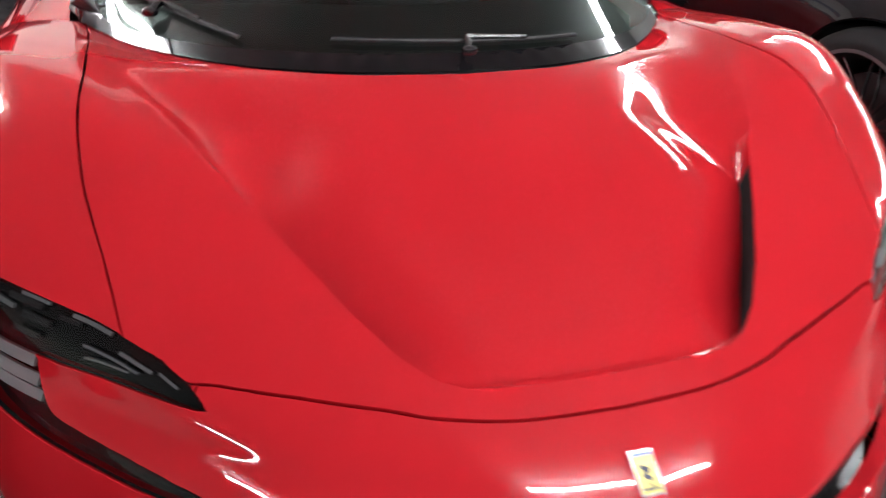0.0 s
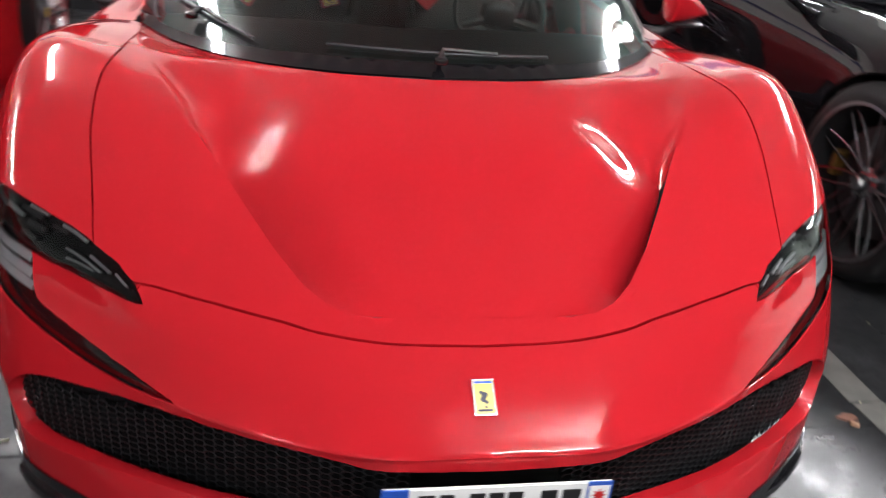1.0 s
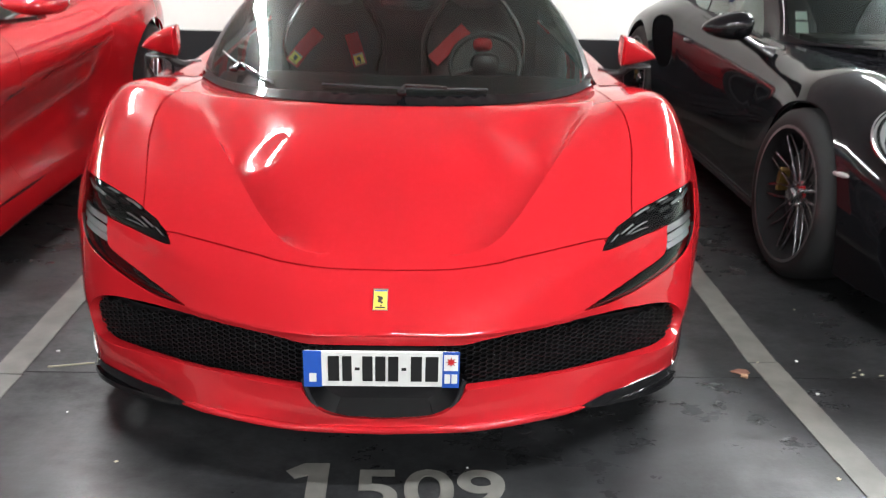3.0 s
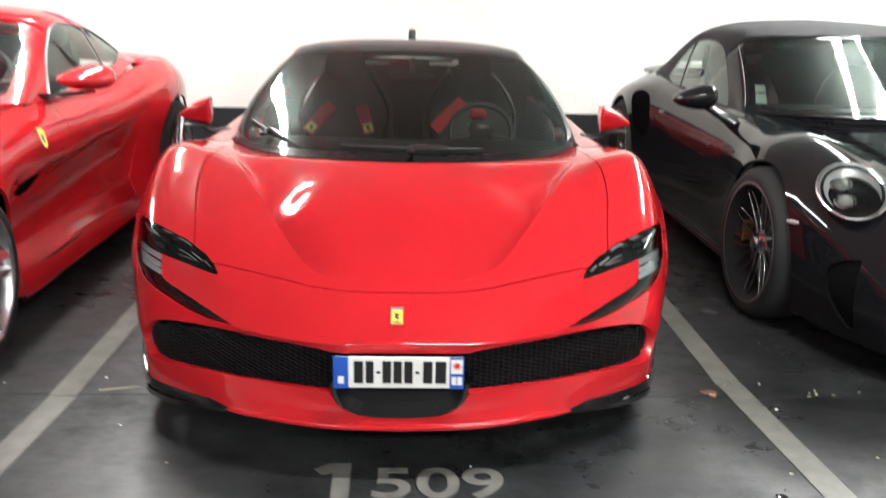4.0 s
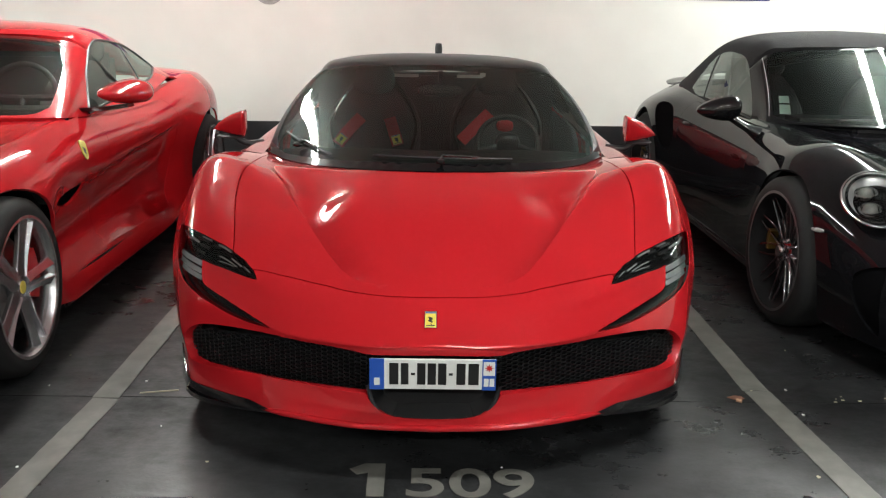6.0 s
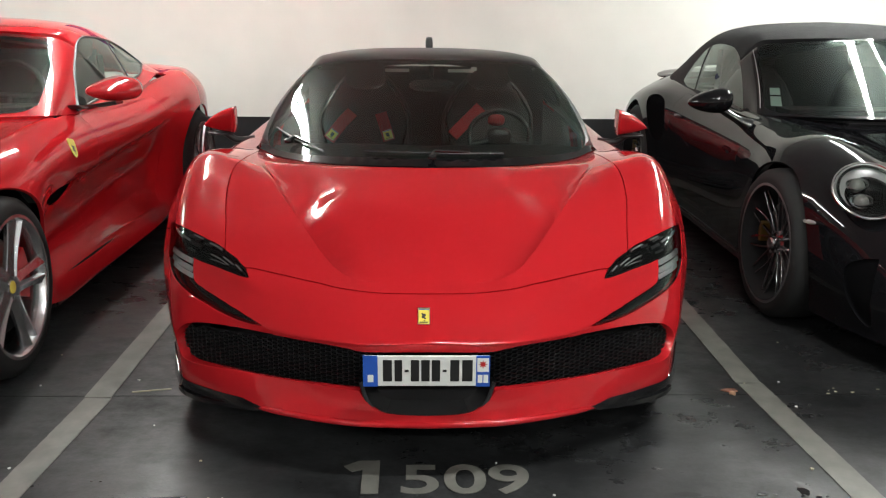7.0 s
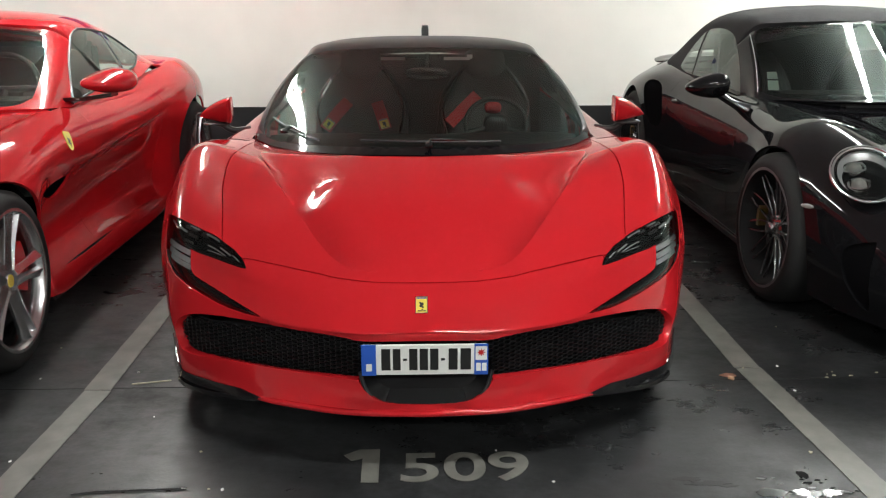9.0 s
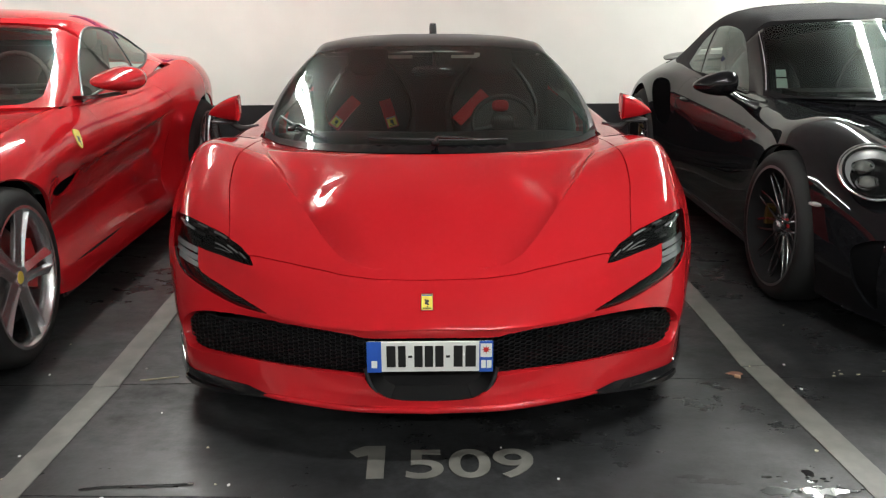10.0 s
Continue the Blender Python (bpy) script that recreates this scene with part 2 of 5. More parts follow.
def cut_panels(net, lines, classify, nv, nu, mirror=True, v_range=None, u_range=None):
    """Cuts a net along lines in (v, u) into panels; classify names the panel at a place. Gives a bmesh for each name."""
    v0, v1 = v_range or (0, net.last)
    u0, u1 = u_range or (0, net.p.shape[1] - 1)
    dv, du = (v1 - v0) / nv, (u1 - u0) / nu
    pts, edges, near = [], [], set()
    for line in lines:
        first = len(pts)
        for v, u in line:
            v, u = min(max(v, v0), v1), min(max(u, u0), u1)
            pts.append(Vector(((v - v0) / dv, (u - u0) / du)))
            c = (int(pts[-1].x * 2), int(pts[-1].y * 2))
            near.update((c[0] + i, c[1] + j) for i in (-1, 0, 1) for j in (-1, 0, 1))
        edges += [(i, i + 1) for i in range(first, len(pts) - 1)]
    for i in range(nv + 1):
        for j in range(nu + 1):
            rim = i in (0, nv) or j in (0, nu)
            if rim or (i * 2, j * 2) not in near:
                pts.append(Vector((i, j)))
    from mathutils.geometry import delaunay_2d_cdt
    vs, _, fs, _, _, _ = delaunay_2d_cdt(pts, edges, [], 0, 1e-5)
    place = [net.at(v0 + q.x * dv, u0 + q.y * du) for q in vs]
    groups = {}
    for f in fs:
        c = sum((vs[i] for i in f), Vector((0, 0))) / len(f)
        name = classify(v0 + c.x * dv, u0 + c.y * du)
        if name:
            groups.setdefault(name, []).append(f)
    made = {}
    for name, faces in groups.items():
        bm = bmesh.new()
        for side in (1, -1) if mirror else (1,):
            got = {}
            for f in faces:
                for i in f:
                    if i not in got:
                        got[i] = bm.verts.new((side * place[i][0], place[i][1], place[i][2]))
                ring = [got[i] for i in f]
                if len(set(ring)) == 3:
                    bm.faces.new(ring if side > 0 else ring[::-1])
        bmesh.ops.remove_doubles(bm, verts=bm.verts, dist=0.0003)
        bm.normal_update()
        heart = Vector((0, 1.5, 0.3))
        if sum((f.normal.dot(f.calc_center_median() - heart) * f.calc_area() for f in bm.faces)) < 0:
            bmesh.ops.reverse_faces(bm, faces=bm.faces)
        made[name] = bm
    return made


def finish(bm, inset=0.0, flange=0.012, lift=0.0):
    """Gives a panel its folded edge: the rim drawn in by inset and turned down by flange."""
    bm.normal_update()
    n = {v: v.normal.copy() for v in bm.verts}
    rim = [e for e in bm.edges if e.is_boundary]
    shift = {}
    for v in {v for e in rim for v in e.verts}:
        inner = [e.other_vert(v).co for e in v.link_edges if not e.is_boundary]
        if inner and inset:
            d = sum(inner, Vector()) / len(inner) - v.co
            d -= n[v] * d.dot(n[v])
            if d.length > 1e-6:
                shift[v] = d.normalized() * inset
    for v in bm.verts:
        v.co += n[v] * lift
    for v, d in shift.items():
        v.co += d
    if flange:
        turns = ((-0.3, 0.0018), (0.0, flange)) if inset else ((0.0, flange),)
        for out, down in turns:
            r = bmesh.ops.extrude_edge_only(bm, edges=rim)
            tops = {v for e in rim for v in e.verts}
            for g in r["geom"]:
                if isinstance(g, bmesh.types.BMVert):
                    src = min((e.other_vert(g) for e in g.link_edges if e.other_vert(g) in tops), key=lambda w: (w.co - g.co).length, default=None)
                    if src is not None:
                        n[g], shift[g] = n[src], shift.get(src, Vector())
                        g.co += shift[g] * out - n[src] * down
            rim = [g for g in r["geom"] if isinstance(g, bmesh.types.BMEdge)]
    return bm


def split_sides(bm):
    """Parts a mirrored panel into its right and left half."""
    out = []
    for side in (1, -1):
        c = bm.copy()
        bmesh.ops.delete(c, geom=[f for f in c.faces if f.calc_center_median().x * side < 0], context="FACES")
        bmesh.ops.delete(c, geom=[v for v in c.verts if not v.link_faces], context="VERTS")
        out.append(c)
    bm.free()
    return out


def ribbon(bm, points, normals, width, thick):
    """A flat strip along points; width may be a number or one for each point."""
    n = len(points)
    rows = []
    for i, (p, q) in enumerate(zip(points, normals)):
        p, q = Vector(p), Vector(q).normalized()
        d = Vector(points[min(i + 1, n - 1)]) - Vector(points[max(i - 1, 0)])
        s = d.cross(q).normalized() * (width[i] if isinstance(width, (list, tuple)) else width) / 2
        rows.append([bm.verts.new(p + s), bm.verts.new(p + s + q * thick), bm.verts.new(p - s + q * thick), bm.verts.new(p - s)])
    for a, b in zip(rows, rows[1:]):
        for k in range(4):
            bm.faces.new((a[k], a[(k + 1) % 4], b[(k + 1) % 4], b[k]))
    bm.faces.new(rows[0][::-1]), bm.faces.new(rows[-1])
    bmesh.ops.recalc_face_normals(bm, faces=bm.faces)
    return bm


def tube(bm, points, radius, sides=8, caps=True):
    """A round bar along points; radius may be one for each point."""
    n, rows = len(points), []
    ref = None
    for i, p in enumerate(points):
        d = (Vector(points[min(i + 1, n - 1)]) - Vector(points[max(i - 1, 0)])).normalized()
        ref = d.orthogonal().normalized() if ref is None else (ref - d * ref.dot(d)).normalized()
        w, r = d.cross(ref), radius[i] if isinstance(radius, (list, tuple)) else radius
        rows.append([bm.verts.new(Vector(p) + (ref * math.cos(k * math.tau / sides) + w * math.sin(k * math.tau / sides)) * r) for k in range(sides)])
    for a, b in zip(rows, rows[1:]):
        for k in range(sides):
            bm.faces.new((a[k], a[(k + 1) % sides], b[(k + 1) % sides], b[k]))
    if caps:
        bm.faces.new(rows[0][::-1]), bm.faces.new(rows[-1])
    return bm


def lathe(bm, profile, m, seg=64):
    """Turns a profile of (radius, along) round the x axis and sets it at the pose m."""
    rows = [[bm.verts.new(m @ Vector((x, r * math.cos(k * math.tau / seg), r * math.sin(k * math.tau / seg)))) for k in range(seg)] for r, x in profile]
    for a, b in zip(rows, rows[1:]):
        for k in range(seg):
            bm.faces.new((a[k], a[(k + 1) % seg], b[(k + 1) % seg], b[k]))
    return bm


def blob(bm, centre, size, m=None, power=2.5, seg=24):
    """A rounded box-like ball."""
    r = bmesh.ops.create_uvsphere(bm, u_segments=seg, v_segments=seg // 2, radius=1)
    for v in r["verts"]:
        c = v.co.copy()
        k = (abs(c.x) ** power + abs(c.y) ** power + abs(c.z) ** power) ** (-1 / power)
        q = Vector((c.x * k * size[0], c.y * k * size[1], c.z * k * size[2]))
        v.co = (m @ q if m else q) + Vector(centre)
    return r["verts"]


def text_mesh(words, size, m, thick=0.001, bold=0.0, wide=1.0):
    cu = bpy.data.curves.new("lettering", "FONT")
    cu.body, cu.size, cu.extrude, cu.offset = words, size, thick / 2, bold
    cu.align_x, cu.align_y = "CENTER", "CENTER"
    ob = bpy.data.objects.new("lettering", cu)
    me = bpy.data.meshes.new_from_object(ob)
    bpy.data.objects.remove(ob)
    bm = bmesh.new()
    bm.from_mesh(me)
    bpy.data.meshes.remove(me)
    bmesh.ops.transform(bm, matrix=m @ Matrix.Diagonal((wide, 1, 1, 1)), verts=bm.verts)
    return bm

# ---- the garage ----
bm = bmesh.new(); box(bm, -9, 9, -8, 5.0, -0.2, 0)
floor = tagged(mesh_object("floor", bm, FLOOR, smooth=False), "dark grey painted concrete garage floor with a worn sheen", "floor", kind="structure")
bm = bmesh.new(); box(bm, -9, 9, 5.0, 5.2, 0.42, 2.6)
wall_north = tagged(mesh_object("wall_north", bm, WALL, smooth=False), "white painted garage wall behind the cars", "wall", kind="structure")
bm = bmesh.new(); box(bm, -9, 9, 4.997, 5.2, 0, 0.42)
tagged(mesh_object("wall_base", bm, BAND, smooth=False), "black painted band along the wall foot", "wall", kind="structure")
bm = bmesh.new(); box(bm, -9, 9, -8, 5.2, 2.6, 2.8)
tagged(mesh_object("ceiling", bm, CEILING, smooth=False), "grey concrete ceiling", "ceiling", kind="structure")
bm = bmesh.new(); box(bm, -9, 9, -8.2, -8, 0, 2.6)
tagged(mesh_object("wall_south", bm, WALL, smooth=False), "white painted wall across the aisle", "wall", kind="structure")
for name, x0, x1 in (("wall_west", -9.2, -9), ("wall_east", 9, 9.2)):
    bm = bmesh.new(); box(bm, x0, x1, -8.2, 5.2, 0, 2.6)
    tagged(mesh_object(name, bm, WALL, smooth=False), "white painted side wall", "wall", kind="structure")


def floor_strip(name, corners, mat, label, category, thick=0.003, kind="structure"):
    """A flat painted or laid shape on the floor."""
    bm = bmesh.new()
    f = bm.faces.new([bm.verts.new((x, y, thick)) for x, y in corners])
    r = bmesh.ops.extrude_face_region(bm, geom=[f])
    bmesh.ops.translate(bm, vec=(0, 0, -thick + .0005), verts=[g for g in r["geom"] if isinstance(g, bmesh.types.BMVert)])
    bmesh.ops.recalc_face_normals(bm, faces=bm.faces)
    return tagged(mesh_object(name, bm, mat, smooth=False), label, category, kind=kind)


def ragged(a, b, w, n=60, seed=1):
    """A line from a to b of width w with slightly worn edges, which narrows and widens."""
    rng = random.Random(seed)
    a, b = Vector(a), Vector(b)
    d = (b - a).normalized()
    s = Vector((d.y, -d.x))
    one = [a + (b - a) * k / n + s * (w / 2 + rng.uniform(-.0012, .0008)) for k in range(n + 1)]
    two = [a + (b - a) * k / n - s * (w / 2 + rng.uniform(-.0012, .0008)) for k in range(n + 1)]
    return [tuple(q) for q in one] + [tuple(q) for q in two[::-1]]


for k, (a, b) in enumerate((((-1.165, 4.99), (-1.157, .505)), ((-1.152, .50), (-1.222, -.75)), ((1.184, 4.99), (1.196, .62)), ((1.20, .615), (1.262, -.22)), ((1.262, -.222), (1.30, -.75)),
                            ((-3.63, 4.99), (-3.63, -.75)), ((3.66, 4.99), (3.68, -.75)))):
    floor_strip("parking_line", ragged(a, b, .094, seed=k), LINE, "worn pale grey painted bay line", "line")
bay_number = text_mesh("509", .255, Matrix.Identity(4), .002, .004, 1.0)
xs, ys = [v.co.x for v in bay_number.verts], [v.co.y for v in bay_number.verts]
for v in bay_number.verts:
    v.co.x = -.076 + .377 * (v.co.x - min(xs)) / (max(xs) - min(xs))
    v.co.y = -.097 + .155 * (v.co.y - min(ys)) / (max(ys) - min(ys))
    v.co.z += .0032
one = [(-.249, .050), (-.206, .081), (-.142, .081), (-.139, -.095), (-.189, -.095), (-.192, .032), (-.224, .020)]
low, top = ([bay_number.verts.new((x, y, z)) for x, y in one] for z in (.0022, .0042))
bay_number.faces.new(top[::-1])
for k in range(7):
    bay_number.faces.new((low[k], low[(k + 1) % 7], top[(k + 1) % 7], top[k]))
bmesh.ops.recalc_face_normals(bay_number, faces=bay_number.faces)
tagged(mesh_object("bay_number", bay_number, LINE, smooth=False), "pale grey bay number 1509 painted on the floor", "number", kind="structure")
for k, (a, b, w) in enumerate((((-9, .50), (9, .545), .002), ((-2.0, -.13), (-.5, -.175), .003))):
    floor_strip("floor_joint", ragged(a, b, w, 120, 20 + k), VOID, "thin dark joint across the floor", "joint", .0015)
def tube_lamp(x, y, length, along, share, tubes=(0,), r=.016, glow_mat=None):
    """A ceiling batten with one glowing tube or a pair."""
    lamp = tagged(new("tube_lamp"), "white batten with " + ("a pair of glowing fluorescent tubes" if len(tubes) > 1 else "a glowing fluorescent tube") + " on the ceiling", "lamp", group="tube lamps")
    half = max(tubes) + .03
    bm = bmesh.new()
    box(bm, -half, half, -length / 2, length / 2, 2.56, 2.6, 0.01)
    part("housing", bm, WHITE_METAL, lamp)
    for q in tubes:
        bm = bmesh.new()
        tube(bm, [(q, -length / 2 + .02, 2.541 - r), (q, length / 2 - .02, 2.541 - r)], r, 16)
        part("tube", bm, glow_mat or TUBE, lamp, "glowing white tube")
    light = bpy.data.lights.new("tube_light", "AREA")
    light.shape, light.size, light.size_y, light.energy, light.color = "RECTANGLE", .05, length - .04, TUBE_WATTS * length * share, (.98, 1.0, .945)
    glow = new("tube_light", light)
    glow.location, glow.parent = (0, 0, 2.536 - 2 * r), lamp
    lamp.matrix_basis = pose(x, y, 0, 0, 0, 90 if along == "x" else 0)
    return lamp


tube_lamp(-1.80, 2.75, 2.5, "y", .30, (-.055, .055), .020, TUBE_SOFT)
for lx in (3.05, 3.30):
    tube_lamp(lx, 2.95, 2.6, "y", .40, (0,), .024, TUBE_SOFT)
# First one shows in reflections; the rest are unseen, added to fill the room.
for lx, ly, ll, la, lw in ((.97, -.56, 1.5, "x", .68), (-6.0, 3.2, 2.4, "y", 1.8), (7.2, 2.2, 2.4, "y", 1),
                           (-1.6, -3.6, 1.5, "x", 1.35), (1.8, -3.6, 1.5, "x", 1.35), (-5, -3.6, 1.5, "x", 1), (5.2, -3.6, 1.5, "x", 1)):
    tube_lamp(lx, ly, ll, la, lw)


# bay signs and the round cover on the wall
def bay_sign(x):
    sign = tagged(new("bay_sign"), "dark blue bay sign with red no-parking disc and white panel", "sign", group="bay signs")
    part("board", box(bmesh.new(), -.405, .405, -.012, 0, 0, .26, .003), SIGN_BLUE, sign, smooth=False)
    bm = bmesh.new()
    lathe(bm, [(.0005, 0), (.062, 0), (.062, -.003), (.0005, -.003)], pose(-.325, -.0125, .075, 0, 0, 90), 32)
    part("disc", bm, SIGN_RED, sign)
    bm = bmesh.new()
    lathe(bm, [(.0005, 0), (.044, 0), (.044, -.002), (.0005, -.002)], pose(-.325, -.016, .075, 0, 0, 90), 32)
    inner = part("disc_centre", bm, SIGN_BLUE, sign)
    bm = bmesh.new(); box(bm, -.06, .06, -.0205, -.0185, -.006, .006)
    bmesh.ops.transform(bm, matrix=pose(-.325, 0, .075, 0, 45, 0), verts=bm.verts)
    part("disc_bar", bm, SIGN_RED, sign, smooth=False)
    part("panel", box(bmesh.new(), -.19, .32, -.0145, -.011, .025, .068), PLATE_WHITE, sign, "white panel", smooth=False)
    for k in range(7):
        part("text_bar", box(bmesh.new(), -.07 + .042 * k, -.037 + .042 * k, -.0145, -.011, .093, .112), PLATE_WHITE, sign, smooth=False)
    part("side_bar", box(bmesh.new(), -.255, -.249, -.0145, -.011, .05, .14), PLATE_WHITE, sign, smooth=False)
    sign.matrix_basis = pose(x, 5.0, 1.49)


for x in (-2.47, -0.03, 2.40):
    bay_sign(x)
cover = tagged(new("wall_disc"), "round grey disc fixed to the white wall", "wall disc")
bm = bmesh.new()
lathe(bm, [(.0005, -.012), (.125, -.012), (.135, -.008), (.137, 0)], pose(0, 0, 0, 0, 0, 90), 48)
part("plate", bm, GREY_METAL, cover)
for a in (-90, 30, 150):
    bm = bmesh.new(); box(bm, -.014, .014, -.02, -.013, .0, .055, .002)
    bmesh.ops.transform(bm, matrix=pose(0, 0, 0, 0, a, 0), verts=bm.verts)
    part("blade", bm, PLATE_WHITE, cover, smooth=False)
cover.matrix_basis = pose(-1.40, 5.0, 1.53)

# small litter and wet patches
rng = random.Random(7)
for k in range(46):
    x, y, r = rng.uniform(-1.6, 1.9), rng.uniform(-.5, 1.1), rng.uniform(.003, .007)
    if abs(x) < .85 and y > .1:
        continue
    pts = [(x + r * rng.uniform(.5, 1.4) * math.cos(a), y + r * rng.uniform(.5, 1.4) * math.sin(a)) for a in (i * math.tau / 6 for i in range(6))]
    floor_strip("grit", pts, PLATE_WHITE if k % 3 else TAPE, "tiny pale chip of grit on the floor", "grit", .003, "")
floor_strip("straw", [(-1.05, .545), (-.92, .572), (-.92, .576), (-1.05, .550)], TAPE, "thin pale straw lying by the bay line", "straw", .004, "")
floor_strip("leaf", [(1.07, .56), (1.10, .575), (1.125, .57), (1.13, .55), (1.10, .54)], material("dry_leaf", (.2, .09, .06), .7), "small dry brown leaf on the floor", "leaf", .004, "")
def splash(cx, cy, w, h, n):
    return [(cx + w * rng.uniform(.6, 1.1) * math.cos(a), cy + h * rng.uniform(.55, 1.2) * math.sin(a)) for a in (i * math.tau / n for i in range(n))]

for cx, cy, w, h, n in ((.96, -.172, .06, .022, 22), (1.10, -.178, .09, .018, 26), (1.085, -.085, .018, .024, 14)):
    floor_strip("puddle", splash(cx, cy, w, h, n), WATER, "shallow puddle of water on the floor", "puddle", .0012, "structure")
for k in range(22):
    r = rng.uniform(.003, .013)
    floor_strip("puddle", splash(rng.gauss(1.08, .075), rng.gauss(-.145, .03), r * 1.6, r * .6, 9), WATER, "small drop of water on the floor", "puddle", .0013, "structure")
OIL = material("oil_stain", (.008, .008, .008), .4, spec=.3)
for cx, cy, w, h, n in ((.745, -.098, .045, .012, 34), (.80, -.122, .07, .013, 44), (.855, -.136, .03, .008, 26)):
    floor_strip("stain", splash(cx, cy, w, h, n), OIL, "dark oily streak on the floor", "stain", .0008 + .0002 * cx, "structure")
bm = bmesh.new()
tube(bm, [(-.989, -.132, .004), (-.931, -.12, .004), (-.691, -.111, .004)], .0028, 8)
rod = tagged(mesh_object("wire_rod", bm, BLACK_PLASTIC), "thin bent black wire lying on the floor", "wire")
tip = bmesh.new()
tube(tip, [(-.691, -.111, .004), (-.676, -.1105, .004)], .0032, 8)
part("tip", tip, CHROME, rod, "bright metal tip")
bm = bmesh.new()
tube(bm, [(1.093, .531, .007), (1.110, .520, .007)], .007, 10)
tagged(mesh_object("cork", bm, material("cork", (.35, .2, .12), .8)), "small tan stub lying by the bay line", "stub")
for k in range(6):
    x, y, r = rng.uniform(1.38, 1.66), rng.uniform(.52, .58), rng.uniform(.002, .006)
    floor_strip("grit", splash(x, y, r * 1.5, r * .7, 7), TAPE, "tiny pale chip of grit on the floor", "grit", .003, "")

# ---- the red sports car in the middle: its design curves, right half, front to back ----
LIP_LOW = [(0, -.035, .182), (.22, -.02, .183), (.42, .04, .184), (.56, .125, .170), (.68, .22, .141), (.797, .34, .115), (.872, .5, .10)]
LIP_TOP = [(0, -.012, .25), (.2, .003, .25), (.42, .067, .245), (.56, .141, .24), (.68, .232, .237), (.805, .350, .237), (.872, .52, .24)]
GRILLE_TOP = [(0, -.015, .405), (.2, .01, .395), (.42, .110, .37), (.56, .187, .35), (.69, .262, .337), (.825, .38, .33), (.893, .54, .34)]
NOSE_EDGE = [(0, -.012, .43), (.2, .008, .42), (.42, .11, .41), (.56, .205, .42), (.69, .31, .44), (.832, .44, .45), (.915, .60, .455)]
NOSE = [(0, .07, .475), (.2, .085, .47), (.42, .165, .468), (.56, .25, .48), (.69, .355, .50), (.835, .48, .515), (.925, .65, .51)]
SEAM = [(0, .16, .515), (.2, .175, .515), (.42, .23, .52), (.56, .30, .54), (.69, .42, .59), (.832, .54, .605), (.93, .71, .565)]
HOOD_A = [(0, .35, .60), (.2, .36, .60), (.42, .41, .62), (.58, .48, .65), (.70, .58, .69), (.842, .69, .710), (.948, .82, .605)]
HOOD_B = [(0, .60, .69), (.2, .61, .69), (.42, .65, .705), (.58, .70, .735), (.71, .78, .785), (.853, .86, .786), (.962, .94, .63)]
HOOD_C = [(0, .80, .745), (.2, .82, .745), (.42, .88, .748), (.60, .96, .757), (.72, 1.02, .785), (.863, 1.05, .782), (.966, 1.10, .63)]
COWL = [(0, .92, .765), (.2, .95, .765), (.42, 1.06, .748), (.60, 1.22, .738), (.73, 1.35, .748), (.87, 1.35, .735), (.955, 1.35, .62)]
NOSE_ROWS = [LIP_LOW, LIP_TOP, GRILLE_TOP, NOSE_EDGE, NOSE, SEAM, HOOD_A, HOOD_B, HOOD_C, COWL]


def creased(rows, k, keep, gap=.2):
    """Folds a net along row k: two rows close to it hold the faces straight up to the fold, where keep is 1."""
    p = np.array(rows, float)
    w = np.array(keep)[:, None]
    near = [w * (p[k] + gap * (p[k + d] - p[k])) + (1 - w) * catmull(p, k + d * gap) for d in (-1, 1)]
    return Net([*p[:k], near[0], p[k], near[1], *p[k + 1:]], knots=[*range(k), k - gap, k, k + gap, *range(k + 1, len(p))])


FRONT = creased(NOSE_ROWS, 3, (1, 1, 1, .7, .2, 0, 0))


def smooth(a, b, x):
    t = min(max((x - a) / (b - a), 0.0), 1.0)
    return t * t * (3 - 2 * t)


def keel(y):
    """Half the width of the hood's sunken channel."""
    return float(np.interp(y, (.20, .215, .24, .28, .35, .45, .56, .66, .76, .88, 1.0), (.14, .20, .25, .292, .342, .40, .460, .516, .562, .614, .665)))


def keel_wall(y):
    """How wide the channel's side wall is: all but upright in front, a hollow slope towards the windscreen."""
    return .008 + .125 * smooth(.53, .76, y)


def hood_form(p):
    """Sinks the air channel into the middle of the hood, its walls upright in front and hollow behind."""
    x, y, z = abs(p[0]), p[1], p[2]
    if y < 0.17 or y > 1.0 or x > 0.78 or z < 0.5:
        return p
    k, w = keel(y), keel_wall(y)
    lip = 0.205 + 0.35 * x * x
    deep = 0.046 * smooth(lip, lip + 0.03, y) * (1 - smooth(0.27, 0.60, y))
    side = 1 - min(max((x - k + w) / w, 0.0), 1.0) ** 1.7
    groove = smooth(k - w - .16, k - w, x) * side
    groove *= (0.047 - 0.008 * smooth(.55, .78, y)) * smooth(0.24, 0.38, y) * (1 - smooth(0.72, 1.0, y))
    return np.array((p[0], y, z - deep * side - groove))


FRONT.shape = hood_form


def seam(*stretches):
    """Stretches of smooth curve joined at sharp corners into one closed outline."""
    out = []
    for s in stretches:
        out += curve_through(s, 6)[:-1]
    return out


